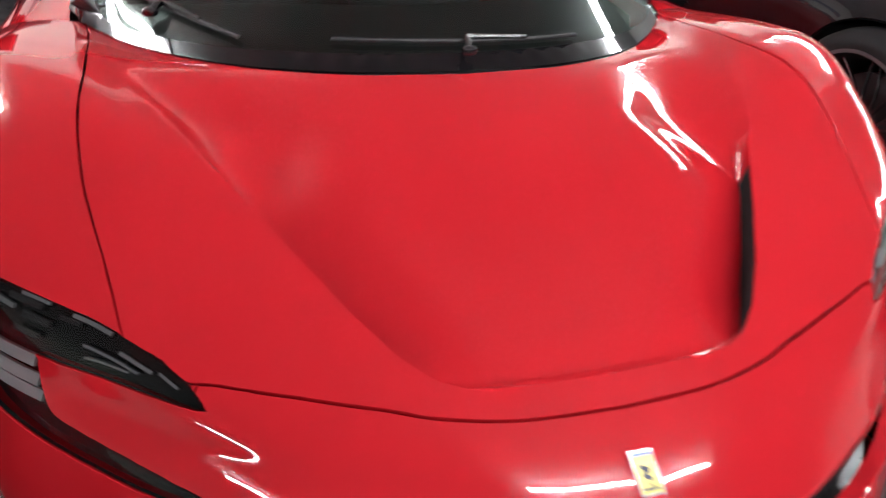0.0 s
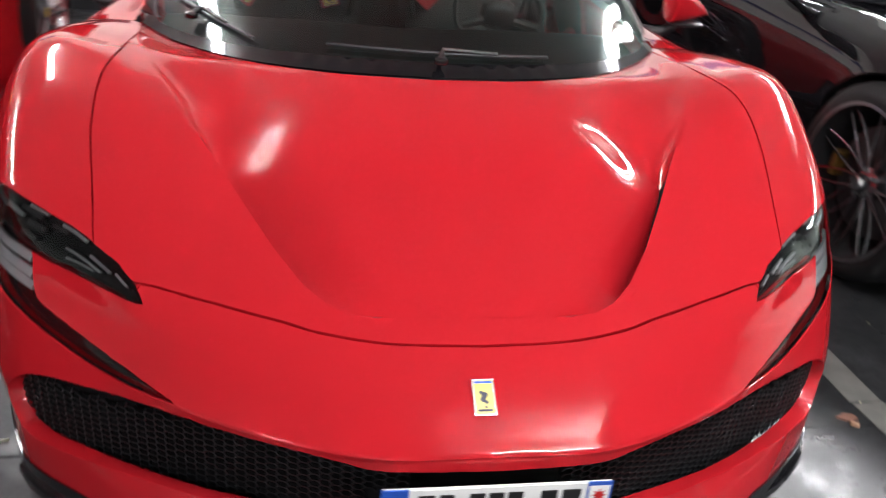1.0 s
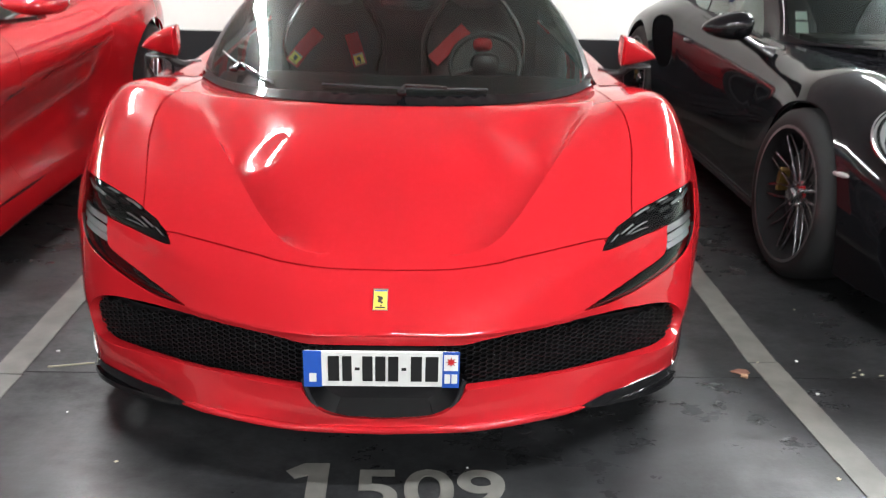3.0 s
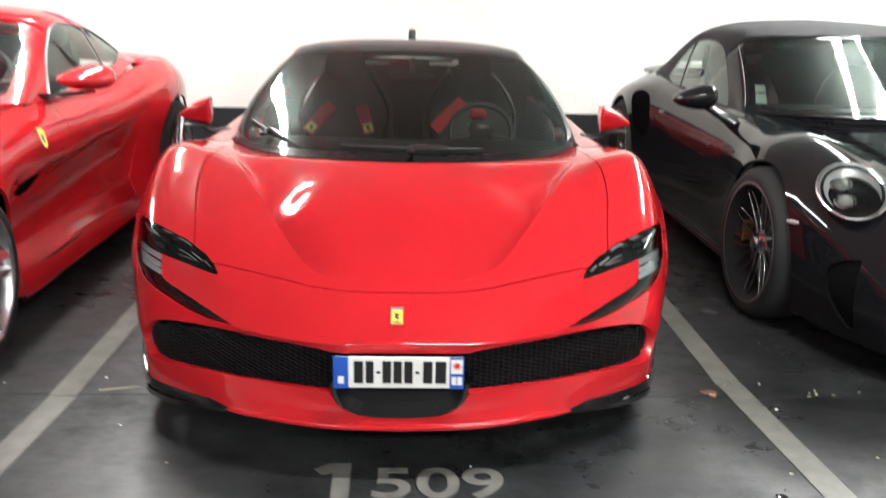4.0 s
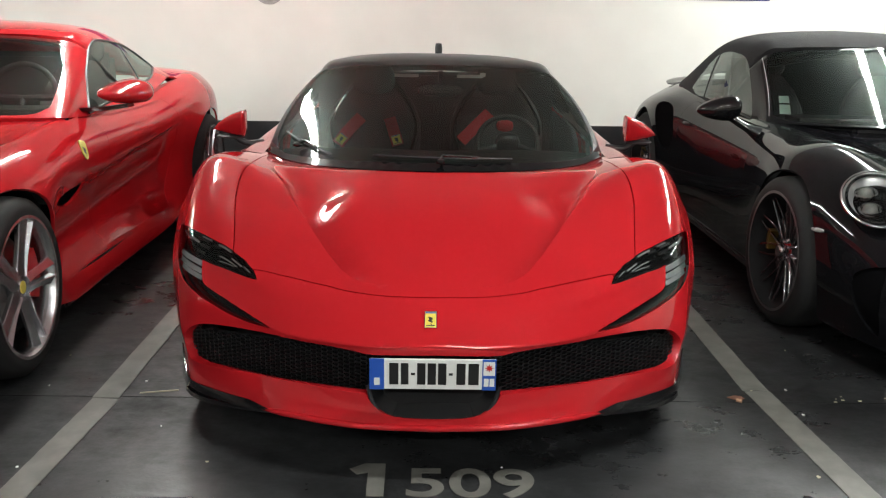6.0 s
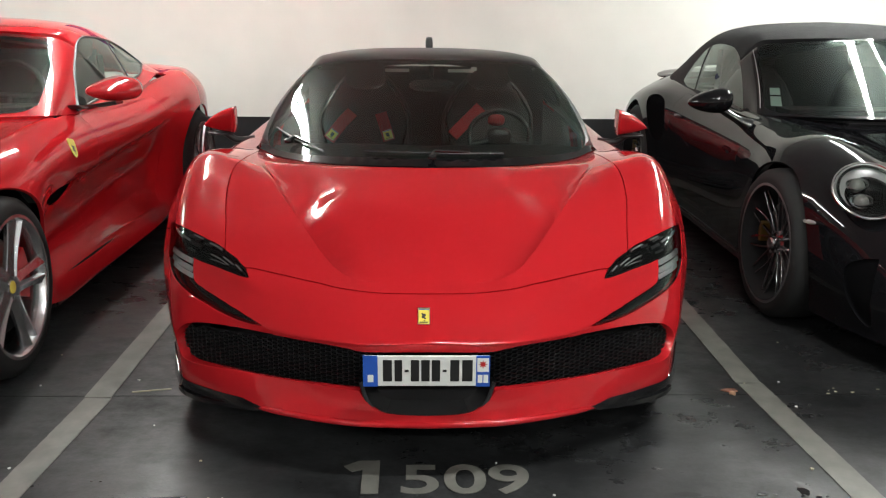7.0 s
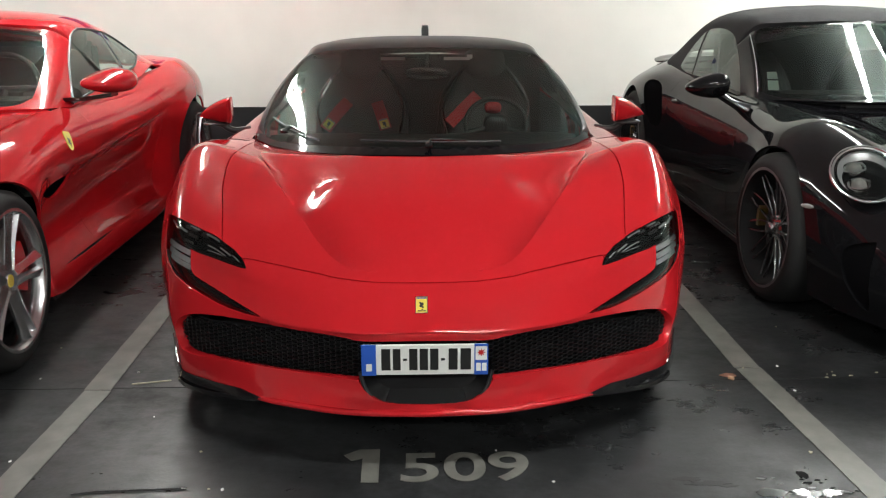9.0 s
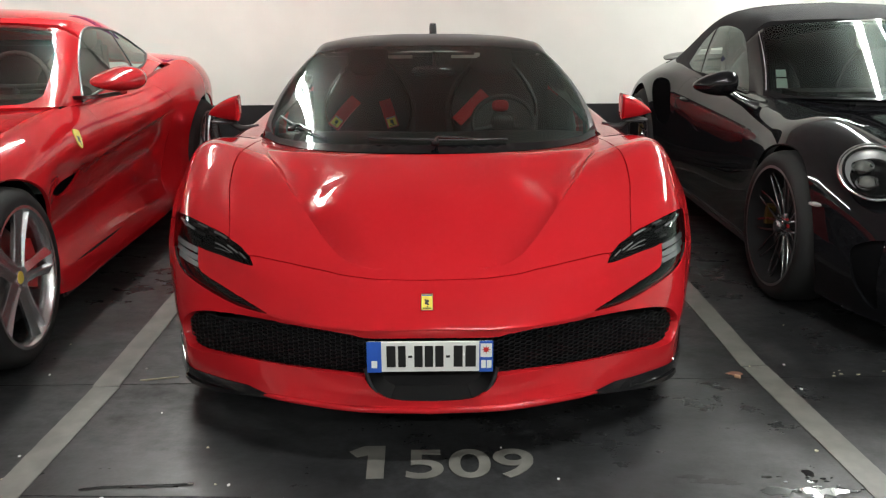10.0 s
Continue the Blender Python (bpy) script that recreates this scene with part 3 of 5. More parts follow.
LAMP_TOP = [(5.20, 5.64), (5.10, 4.97), (5.06, 4.51), (5.04, 4.13), (5.08, 3.68), (5.11, 3.32), (5.04, 3.08), (4.82, 2.95)]
LAMP_LOW = [(4.82, 2.95), (4.68, 3.25), (4.48, 3.74), (4.39, 4.21), (4.39, 4.48)]
BLADE = [(4.39, 4.48), (3.93, 4.46), (3.48, 4.38), (3.31, 4.12), (3.24, 3.65), (3.18, 3.16), (3.08, 2.77), (3.01, 2.48)]
FANG = [(3.01, 2.48), (2.88, 2.84), (2.83, 3.30), (2.83, 3.79), (2.90, 4.28), (3.03, 4.68), (3.24, 5.03), (3.68, 5.36), (4.43, 5.56), (5.20, 5.64)]
LAMP = seam(LAMP_TOP, LAMP_LOW, BLADE, FANG)
HOOD = seam([(4.98, 0), (4.98, .48), (5.00, .90), (5.05, 1.29), (5.13, 1.60), (5.18, 2.14), (5.14, 2.75), (5.04, 3.08)],
            [(5.04, 3.08), (5.11, 3.32), (5.08, 3.66)],
            [(5.08, 3.66), (5.60, 3.72), (6.16, 3.85), (6.55, 3.87), (6.95, 3.83), (7.5, 3.74), (8.25, 3.68), (8.92, 3.74)],
            [(8.92, 3.74), (8.78, 2.9), (8.62, 2.1), (8.53, 1.5), (8.50, 1.0), (8.53, .5), (8.54, 0)],
            [(8.54, 0), (4.98, 0)])
COWL_PANEL = seam([(8.54, 0), (8.53, .5), (8.50, 1.0), (8.53, 1.5), (8.62, 2.1), (8.78, 2.9), (8.92, 3.74)], [(8.92, 3.74), (9, 3.8)], [(9, 3.8), (9, 0)], [(9, 0), (8.54, 0)])
INTAKE = seam([(1.95, 0), (1.95, .5), (1.97, .93), (2.16, 1.23), (2.50, 1.67), (2.62, 2.25), (2.51, 2.98), (2.37, 3.76), (2.25, 4.32), (2.07, 4.66), (1.72, 4.92), (1.3, 5.0), (1.0, 4.86)],
              [(1.0, 4.86), (1.03, 4.42), (1.24, 3.44), (1.29, 2.66), (1.27, 1.84), (1.22, 1.25), (1.2, .98)],
              [(1.2, .98), (.93, .86), (.68, .70), (.54, .5), (.51, .25), (.51, 0)], [(.51, 0), (1.95, 0)])


def hood_place(x, y):
    """(v, u) of a place on the hood, by x and y."""
    v, u = 6.5, 2.5
    for _ in range(30):
        p, a, b = FRONT.at(v, u), FRONT.at(v + .01, u), FRONT.at(v, u + .01)
        j = np.array([[a[0] - p[0], b[0] - p[0]], [a[1] - p[1], b[1] - p[1]]]) / .01
        d = np.linalg.solve(j, np.array((x - p[0], y - p[1])))
        v, u = min(max(v + float(np.clip(d[0], -.5, .5)), 4.6), 8.9), min(max(u + float(np.clip(d[1], -.5, .5)), .1), 5.8)
    return v, u


WALL_Y = [.21 + .74 * k / 80 for k in range(81)]
WALL_LINES = [[hood_place(keel(y) - keel_wall(y) * f, y) for y in WALL_Y] for f in (1.05, .6, .3, .0)]
SLOT = [hood_place(keel(y) - keel_wall(y) * .97, y) for y in WALL_Y if .265 < y < .56] + [hood_place(keel(y) - keel_wall(y) * .08, y) for y in WALL_Y[::-1] if .265 < y < .56]


def front_panel(v, u):
    if inside(HOOD, v, u):
        return "duct_slot" if inside(SLOT, v, u) else "hood"
    if inside(LAMP, v, u):
        return "lamp"
    if inside(INTAKE, v, u):
        return None
    if inside(COWL_PANEL, v, u):
        return "cowl"
    return "fender" if v > 5.2 or (v > 5.0 and u > 3.0) else "bumper"


hero = tagged(new("sports_car"), "glossy red mid-engined sports car with black roof and long low nose", "car", group="parked cars")
lines = [o + o[:1] for o in (LAMP, HOOD, COWL_PANEL, INTAKE, SLOT)] + [[(5.20, 5.64), (5.2, 6.0)], *WALL_LINES]
lines += [[(v, u * .1) for u in range(24)] for v in (2.84, 2.92, 3.0, 3.08, 3.16)]
front = cut_panels(FRONT, lines, front_panel, 150, 96)
lamp_shell = front.pop("lamp")
part("hood", finish(front["hood"], 0.0030, 0.015), RED, hero, "glossy red hood with a sunken air channel", sharp=50)
for bm in split_sides(front["duct_slot"]):
    part("duct_slot", bm, VOID, hero, "black air slot in the hood")
part("front_bumper", finish(front["bumper"], 0.0026, 0.03), RED, hero, sharp=50)
part("cowl", finish(front["cowl"], 0, 0.01, -0.004), BLACK_PLASTIC, hero, "black cowl below the windscreen")
for bm in split_sides(front["fender"]):
    part("fender", finish(bm, 0.0026, 0.02), RED, hero, sharp=50)

# dark inner shell behind the gaps
FRONT.shape = None
bm = net_grid(FRONT, 40, 24, v0=0.3, v1=8.7, u1=5.7)
bm.normal_update()
for v in bm.verts:
    v.co += Vector((-0.12 * v.co.x, 0.10, -0.06))
part("inner_shell", bm, VOID, hero)

# headlamps: a dark bowl with light bars, painted glints and a clear cover
for bm in split_sides(lamp_shell):
    side = 1 if sum(v.co.x for v in bm.verts) > 0 else -1
    bowl = bm.copy()
    lamp = part("headlamp", finish(bowl, 0, 0.004, -0.022), LAMP_BLACK, hero, "dark headlamp with pale light bars and a black lower slit")
    part("lamp_cover", finish(bm, 0.001, 0.006, -0.0015), CLEAR, lamp, "clear plastic cover")
    for (a, b), w, mat, name in ((((4.29, 5.38), (4.24, 4.54)), .017, PALE, "light_bar"), (((4.03, 5.34), (3.98, 4.52)), .017, PALE, "light_bar"), (((3.77, 5.22), (3.71, 4.5)), .015, PALE, "light_bar"),
                                 (((5.02, 5.36), (4.86, 5.0)), .006, PAINTED_GLINT, "reflector_glint"), (((4.86, 3.75), (4.89, 3.45)), .005, PAINTED_GLINT, "reflector_glint"),
                                 (((4.80, 4.62), (4.78, 4.38)), .010, LAMP_GREY, "reflector_glint"), (((4.70, 4.1), (4.74, 3.6)), .004, PAINTED_GLINT, "reflector_glint"), (((4.97, 4.72), (4.95, 4.42)), .009, LAMP_GREY, "reflector_glint"),
                                 (((4.90, 4.95), (4.84, 4.7)), .007, PAINTED_GLINT, "reflector_glint"), (((5.03, 4.6), (5.02, 4.35)), .005, PAINTED_GLINT, "reflector_glint"), (((4.55, 4.1), (4.66, 3.7)), .003, PAINTED_GLINT, "reflector_glint"), (((5.0, 4.15), (5.02, 3.8)), .006, PAINTED_GLINT, "reflector_glint"), (((4.60, 4.72), (4.58, 4.5)), .008, LAMP_GREY, "reflector_glint"), (((4.92, 4.28), (4.93, 4.1)), .007, LAMP_GREY, "reflector_glint"), (((4.96, 3.36), (4.92, 3.2)), .004, PAINTED_GLINT, "reflector_glint")):
        pts, nrm = [], []
        for k in range(7):
            v, u = a[0] + (b[0] - a[0]) * k / 6, a[1] + (b[1] - a[1]) * k / 6
            p = FRONT.at(v, u)
            n = Vector(FRONT.at(v, u + .02) - FRONT.at(v, u - .02)).cross(Vector(FRONT.at(v + .02, u) - FRONT.at(v - .02, u))).normalized()
            n = n if n.y < 0 else -n
            q = Vector(p) - n * 0.016
            pts.append((side * q.x, q.y, q.z)), nrm.append((side * n.x, n.y, n.z))
        part(name, ribbon(bmesh.new(), pts, nrm, w, 0.006), mat, lamp)

# front intake: dark back, honeycomb wire, lower duct
gx = np.linspace(0, 6, 25)
gpts = [FRONT.at(1.75, u) for u in gx]
def intake_y(x):
    return float(np.interp(abs(x), [p[0] for p in gpts], [p[1] for p in gpts]))

def grille_top(x):
    return float(np.interp(abs(x), (0, .2, .42, .56, .69, .825), (.405, .395, .37, .35, .337, .33)))

bm = bmesh.new()
cols = [-.84 + 1.68 * i / 40 for i in range(41)]
low = [bm.verts.new((x, intake_y(x) + .085, .19)) for x in cols]
high = [bm.verts.new((x, intake_y(x) + .085, grille_top(x) - .004)) for x in cols]
for i in range(40):
    bm.faces.new((low[i], low[i + 1], high[i + 1], high[i]))
part("intake_back", bm, VOID, hero)
bm = bmesh.new()
cell = 0.0098
for i in range(-52, 53):
    for j in range(0, 18):
        cx, cz = i * cell * 1.5 * 1.15, .225 + (j + (i % 2) / 2) * cell * 1.732 * .75
        if abs(cx) > .83 or cz > grille_top(cx) + .004 or abs(cx) < .12 or (abs(cx) < .20 and cz < .315):
            continue
        for k in (0, 1, 2):
            a0, a1 = k * math.pi / 3, (k + 1) * math.pi / 3
            p = (cx + cell * 1.15 * math.cos(a0), cz + cell * .75 * math.sin(a0))
            q = (cx + cell * 1.15 * math.cos(a1), cz + cell * .75 * math.sin(a1))
            d = Vector((q[0] - p[0], q[1] - p[1])).normalized() * 0.0011
            ring = []
            for s, e, f in ((p, -1, 0), (p, 1, 0), (q, 1, 0), (q, -1, 0), (p, -1, 1), (p, 1, 1), (q, 1, 1), (q, -1, 1)):
                ring.append(bm.verts.new((s[0] - e * d.y, intake_y(s[0]) + .035 + .012 * f, s[1] + e * d.x)))
            for f in ((0, 1, 2, 3), (0, 3, 7, 4), (1, 5, 6, 2)):
                bm.faces.new([ring[t] for t in f])
part("intake_mesh", bm, MESH_BLACK, hero, "black honeycomb mesh in the front intake", smooth=False)
bm = bmesh.new()
for s in (-1, 1):
    a = [(s * .19, .008, .30), (s * .175, .004, .25), (s * .15, 0, .21), (s * .125, .0, .188)]
    tube(bm, curve_through(a, 4), .006)
tube(bm, [(-.125, .0, .188), (0, -.006, .186), (.125, .0, .188)], .006)
part("duct_rim", bm, BLACK_PLASTIC, hero)
bm = bmesh.new()
box(bm, -.16, .16, .035, .05, .17, .31)
part("duct_back", bm, VOID, hero)
bm = bmesh.new()
for (xa, ya, za), (xb, yb, zb) in (((.122, .002, .187), (.10, .045, .245)),):
    f, g = [bm.verts.new((s * xa, ya, za)) for s in (-1, 1)], [bm.verts.new((s * xb, yb, zb)) for s in (1, -1)]
    bm.faces.new(f + g)
bmesh.ops.solidify(bm, geom=bm.faces[:], thickness=.004)
part("duct_floor", bm, DUCT_BLACK, hero, "sloping black floor of the lower air duct", smooth=False)
for s in (-1, 1):
    bm = bmesh.new()
    outer = curve_through([(s * .196, .006, .312), (s * .18, .003, .25), (s * .155, 0, .21), (s * .125, -.001, .187)], 5)
    inner = curve_through([(s * .150, .040, .312), (s * .140, .040, .27), (s * .122, .042, .252), (s * .10, .045, .245)], 5)
    a, b = [bm.verts.new(q) for q in outer], [bm.verts.new(q) for q in inner]
    for k in range(len(a) - 1):
        bm.faces.new((a[k], a[k + 1], b[k + 1], b[k]))
    bmesh.ops.solidify(bm, geom=bm.faces[:], thickness=.003)
    part("duct_cheek", bm, DUCT_BLACK, hero, "black cheek of the lower air duct")

# splitter below the corners, black corner foot and the rolled lower lip
for s in (-1, 1):
    bm = bmesh.new()
    pts = [(s * x, y, z) for x, y, z in curve_through([(.42, .075, .168), (.56, .145, .150), (.68, .235, .124), (.76, .31, .110), (.80, .37, .104)], 5)]
    ribbon(bm, pts, [(0, 0.25, 1)] * len(pts), [.015 + .035 * min(i / 8, 1) for i in range(len(pts))], .014)
    part("splitter", bm, BLACK_GLOSS, hero, "glossy black splitter blade under the bumper corner")
    bm = bmesh.new()
    low, high = [], []
    for k in range(25):
        u = 2.2 + 3.8 * k / 24
        top = float(np.interp(u, (2.2, 2.5, 3.0, 4.0, 5.0, 5.5, 6.0), (.02, .12, .34, .36, .34, .5, .78)))
        rail = []
        for v in (0, top * .5, top):
            p = Vector(FRONT.at(v, u))
            n = Vector(FRONT.at(v, min(u + .03, 6)) - FRONT.at(v, u - .03)).cross(Vector(FRONT.at(v + .03, u) - FRONT.at(max(v - .03, 0), u))).normalized()
            n = n if n.y < 0 else -n
            p += n * .004
            rail.append(bm.verts.new((s * p.x, p.y, p.z)))
        p = p - n * .02
        rail.append(bm.verts.new((s * p.x, p.y, p.z)))
        if low:
            for a in range(3):
                bm.faces.new((low[a], rail[a], rail[a + 1], low[a + 1]))
        low = rail
    bmesh.ops.recalc_face_normals(bm, faces=bm.faces)
    part("corner_foot", bm, BLACK_GLOSS, hero, "black lower corner of the bumper", sharp=40)
bm = bmesh.new()
edge = [FRONT.at(0, u) for u in np.linspace(0, 3.1, 24)]
tube(bm, [(-x, y + .003, z + .002) for x, y, z in edge[:0:-1]] + [(x, y + .003, z + .002) for x, y, z in edge], [.0095 * min(1, .1 + k / 8, .1 + (46 - k) / 8) for k in range(47)], 16)
part("lip_edge", bm, RED, hero)

# badge on the nose
def badge(parent, m, w, h, shield=False, name="badge"):
    bm = bmesh.new()
    if shield:
        out = curve_through([(-w / 2, h / 2), (0, h * .56), (w / 2, h / 2), (w * .48, 0), (w * .3, -h * .35), (0, -h / 2), (-w * .3, -h * .35), (-w * .48, 0)], 4, True)
    else:
        out = [(-w / 2, -h / 2), (w / 2, -h / 2), (w / 2, h / 2), (-w / 2, h / 2)]
    ring = [bm.verts.new((x, y, 0)) for x, y in out]
    f = bm.faces.new(ring)
    r = bmesh.ops.extrude_face_region(bm, geom=[f])
    bmesh.ops.translate(bm, vec=(0, 0, 0.003), verts=[g for g in r["geom"] if isinstance(g, bmesh.types.BMVert)])
    bmesh.ops.recalc_face_normals(bm, faces=bm.faces)
    bmesh.ops.transform(bm, matrix=m, verts=bm.verts)
    b = part(name, bm, YELLOW, parent, "small yellow badge with a dark mark", smooth=False)
    bm = bmesh.new()
    for x, y, r0 in ((0.02, .06, .17), (-.06, -.06, .15), (.10, -.14, .1), (-.14, .14, .09), (.05, -.28, .07)):
        bmesh.ops.create_circle(bm, cap_ends=True, segments=12, radius=r0 * w, matrix=m @ Matrix.Translation((x * w, y * h, 0.0035 + 0.0002 * x)))
    part("badge_mark", bm, BLACK_PLASTIC, b)
    if not shield:
        bm = bmesh.new()
        for sx, sy, lx, ly in ((0, .5, .54, .02), (0, -.5, .54, .02), (.5, 0, .02, .52), (-.5, 0, .02, .52)):
            box(bm, (sx - lx) * w, (sx + lx) * w, (sy - ly) * h, (sy + ly) * h, 0, .0042)
        bmesh.ops.transform(bm, matrix=m, verts=bm.verts)
        part("badge_rim", bm, CHROME, b, smooth=False)
        bm = bmesh.new(); box(bm, -w * .36, w * .36, -h * .40, -h * .34, .003, .0038)
        bmesh.ops.transform(bm, matrix=m, verts=bm.verts)
        part("badge_mark", bm, BLACK_PLASTIC, b, smooth=False)
        bm = bmesh.new(); box(bm, -w * .44, w * .44, h * .40, h * .46, .003, .0038)
        bmesh.ops.transform(bm, matrix=m, verts=bm.verts)
        part("badge_mark", bm, PLATE_BLUE, b, smooth=False)
    return b

badge(hero, look((-.011, .0705, .4755), (-.011, .0705 + .052, .4755 - .086)), .033, .058)

# number plate, its writing as plain bars
plate = part("number_plate", box(bmesh.new(), -.178, .172, -.052, -.046, .317, .408, 0.002), PLATE_WHITE, hero, "white number plate with blue ends", smooth=False)
for x0, x1 in ((-.1785, -.138), (.134, .1725)):
    part("plate_band", box(bmesh.new(), x0, x1, -.0532, -.0505, .3165, .4085), PLATE_BLUE, plate, "blue end band", smooth=False)
part("plate_mark", box(bmesh.new(), -.166, -.150, -.0540, -.053, .330, .352), PLATE_WHITE, plate, smooth=False)
for x0, x1 in ((.139, .152), (.155, .168)):
    part("plate_mark", box(bmesh.new(), x0, x1, -.0540, -.053, .328, .352), PLATE_WHITE, plate, smooth=False)
part("plate_mark", box(bmesh.new(), .137, .169, -.0538, -.053, .361, .402), PLATE_WHITE, plate, smooth=False)
bm = bmesh.new()
star = [bm.verts.new((.153 + (.013 if k % 2 == 0 else .006) * math.sin(k * math.pi / 8), -.0545, .384 + (.013 if k % 2 == 0 else .006) * math.cos(k * math.pi / 8))) for k in range(16)]
bm.faces.new(star)
part("plate_mark", bm, STAR_RED, plate, smooth=False)
for x, w, z0, z1 in ((-.111, .025, .332, .396), (-.081, .021, .332, .396), (-.058, .011, .360, .367), (-.035, .023, .332, .396), (-.006, .023, .332, .396), (.023, .023, .332, .396), (.047, .011, .360, .367), (.075, .025, .332, .396), (.110, .029, .332, .396)):
    part("plate_bar", box(bmesh.new(), x - w / 2, x + w / 2, -.0537, -.0515, z0, z1, 0.0006), INK, plate, smooth=False)


# cabin of the middle car
CABIN = Net([
    [(0, .876, .761), (.22, .90, .76), (.43, 1.0, .752), (.60, 1.165, .746), (.70, 1.30, .755), (.72, 1.38, .752), (.74, 1.45, .75)],
    [(0, 1.36, .95), (.2, 1.385, .948), (.39, 1.45, .94), (.56, 1.56, .925), (.672, 1.67, .912), (.71, 1.71, .84), (.74, 1.76, .765)],
    [(0, 1.83, 1.105), (.18, 1.845, 1.102), (.345, 1.87, 1.096), (.475, 1.91, 1.085), (.56, 1.96, 1.058), (.65, 2.0, .92), (.74, 2.02, .775)],
    [(0, 2.2, 1.131), (.18, 2.2, 1.129), (.34, 2.21, 1.122), (.475, 2.22, 1.105), (.572, 2.25, 1.066), (.66, 2.3, .93), (.74, 2.3, .785)],
    [(0, 2.7, 1.106), (.17, 2.7, 1.105), (.32, 2.7, 1.096), (.44, 2.72, 1.075), (.53, 2.75, 1.035), (.63, 2.78, .92), (.72, 2.75, .80)],
    [(0, 3.3, 1.05), (.16, 3.3, 1.05), (.30, 3.3, 1.04), (.40, 3.3, 1.02), (.48, 3.3, .98), (.56, 3.3, .93), (.62, 3.3, .885)],
    [(0, 4.0, .95), (.16, 4.0, .95), (.30, 4.0, .94), (.40, 4.0, .935), (.48, 4.0, .92), (.56, 4.0, .90), (.62, 4.0, .875)],
    [(0, 4.6, .87), (.16, 4.6, .87), (.30, 4.6, .865), (.40, 4.6, .86), (.48, 4.6, .85), (.56, 4.6, .84), (.62, 4.6, .83)],
], bow=True)
GLASS_EDGE = seam([(.10, 0), (.10, 1.5), (.09, 2.8), (.12, 3.55), (.3, 3.78)], [(.3, 3.78), (1.0, 3.82), (1.7, 3.78), (1.88, 3.5)], [(1.88, 3.5), (1.93, 2.6), (1.95, 1.2), (1.95, 0)], [(1.95, 0), (.10, 0)])
SIDE_GLASS = seam([(.75, 5.9), (1.1, 5.0), (1.75, 4.25), (2.3, 4.2), (3.0, 4.25), (3.9, 4.5)], [(3.9, 4.5), (3.9, 5.2), (3.6, 5.85)], [(3.6, 5.85), (2, 5.92), (.75, 5.9)])
ENGINE_GLASS = seam([(4.3, 0), (4.35, 2.2), (4.6, 2.9)], [(4.6, 2.9), (5.6, 2.6), (5.8, 0)], [(5.8, 0), (4.3, 0)])


def cabin_panel(v, u):
    if inside(GLASS_EDGE, v, u):
        return "windscreen"
    if inside(SIDE_GLASS, v, u):
        return "side_window"
    if inside(ENGINE_GLASS, v, u):
        return "engine_window"
    if v > 4.0 and u > 3.0 or v > 5.9:
        return "engine_cover"
    return "screen_band" if v < .125 else "roof"


cab = cut_panels(CABIN, [o + o[:1] for o in (GLASS_EDGE, SIDE_GLASS, ENGINE_GLASS)] + [[(.125, 3.5), (.125, 6)], [(4.0, 3.0), (4.0, 6)], [(4.0, 3.0), (5.9, 3.0)], [(5.9, 3.0), (5.9, 0)]], cabin_panel, 70, 48)
part("roof", finish(cab["roof"], 0, 0.012), ROOF_BLACK, hero, "glossy black roof and pillars")
part("screen_band", finish(cab["screen_band"], 0, 0.008), SCREEN_BLACK, hero, "black enamel band along the windscreen foot")
part("windscreen", cab["windscreen"], SCREEN, hero, "slightly green clear windscreen")
for bm in split_sides(cab["side_window"]):
    part("side_window", bm, DARK_GLASS, hero)
part("engine_window", cab["engine_window"], GLASS, hero)
part("engine_cover", finish(cab["engine_cover"], 0.001, 0.01), RED, hero)

FLANK = Net([
    [(.735, 1.34, .745), (.86, 1.34, .735), (.925, 1.34, .67), (.955, 1.345, .60), (.955, 1.35, .36), (.93, 1.36, .14)],
    [(.74, 1.7, .755), (.85, 1.7, .735), (.91, 1.7, .65), (.925, 1.7, .52), (.92, 1.7, .35), (.90, 1.7, .14)],
    [(.74, 2.2, .775), (.84, 2.2, .75), (.89, 2.2, .66), (.90, 2.2, .5), (.90, 2.2, .33), (.89, 2.2, .14)],
    [(.72, 2.75, .80), (.81, 2.75, .775), (.89, 2.75, .70), (.94, 2.75, .56), (.945, 2.75, .38), (.92, 2.75, .14)],
    [(.62, 3.3, .885), (.76, 3.3, .85), (.89, 3.3, .75), (.965, 3.3, .60), (.985, 3.3, .42), (.95, 3.3, .16)],
    [(.62, 3.8, .885), (.74, 3.8, .86), (.88, 3.8, .77), (.96, 3.8, .63), (.98, 3.8, .45), (.94, 3.8, .2)],
    [(.62, 4.3, .85), (.72, 4.3, .83), (.85, 4.3, .75), (.93, 4.3, .66), (.93, 4.3, .46), (.88, 4.3, .25)],
    [(.62, 4.6, .83), (.70, 4.6, .815), (.82, 4.6, .75), (.86, 4.6, .62), (.86, 4.6, .46), (.80, 4.6, .3)],
])


def flank_panel(v, u):
    p = FLANK.at(v, u)
    if (p[1] - 3.63) ** 2 + (p[2] - .34) ** 2 < .375 ** 2:
        return None
    return "door" if 1.38 < p[1] < 2.5 and p[2] > .2 else "rear_body"


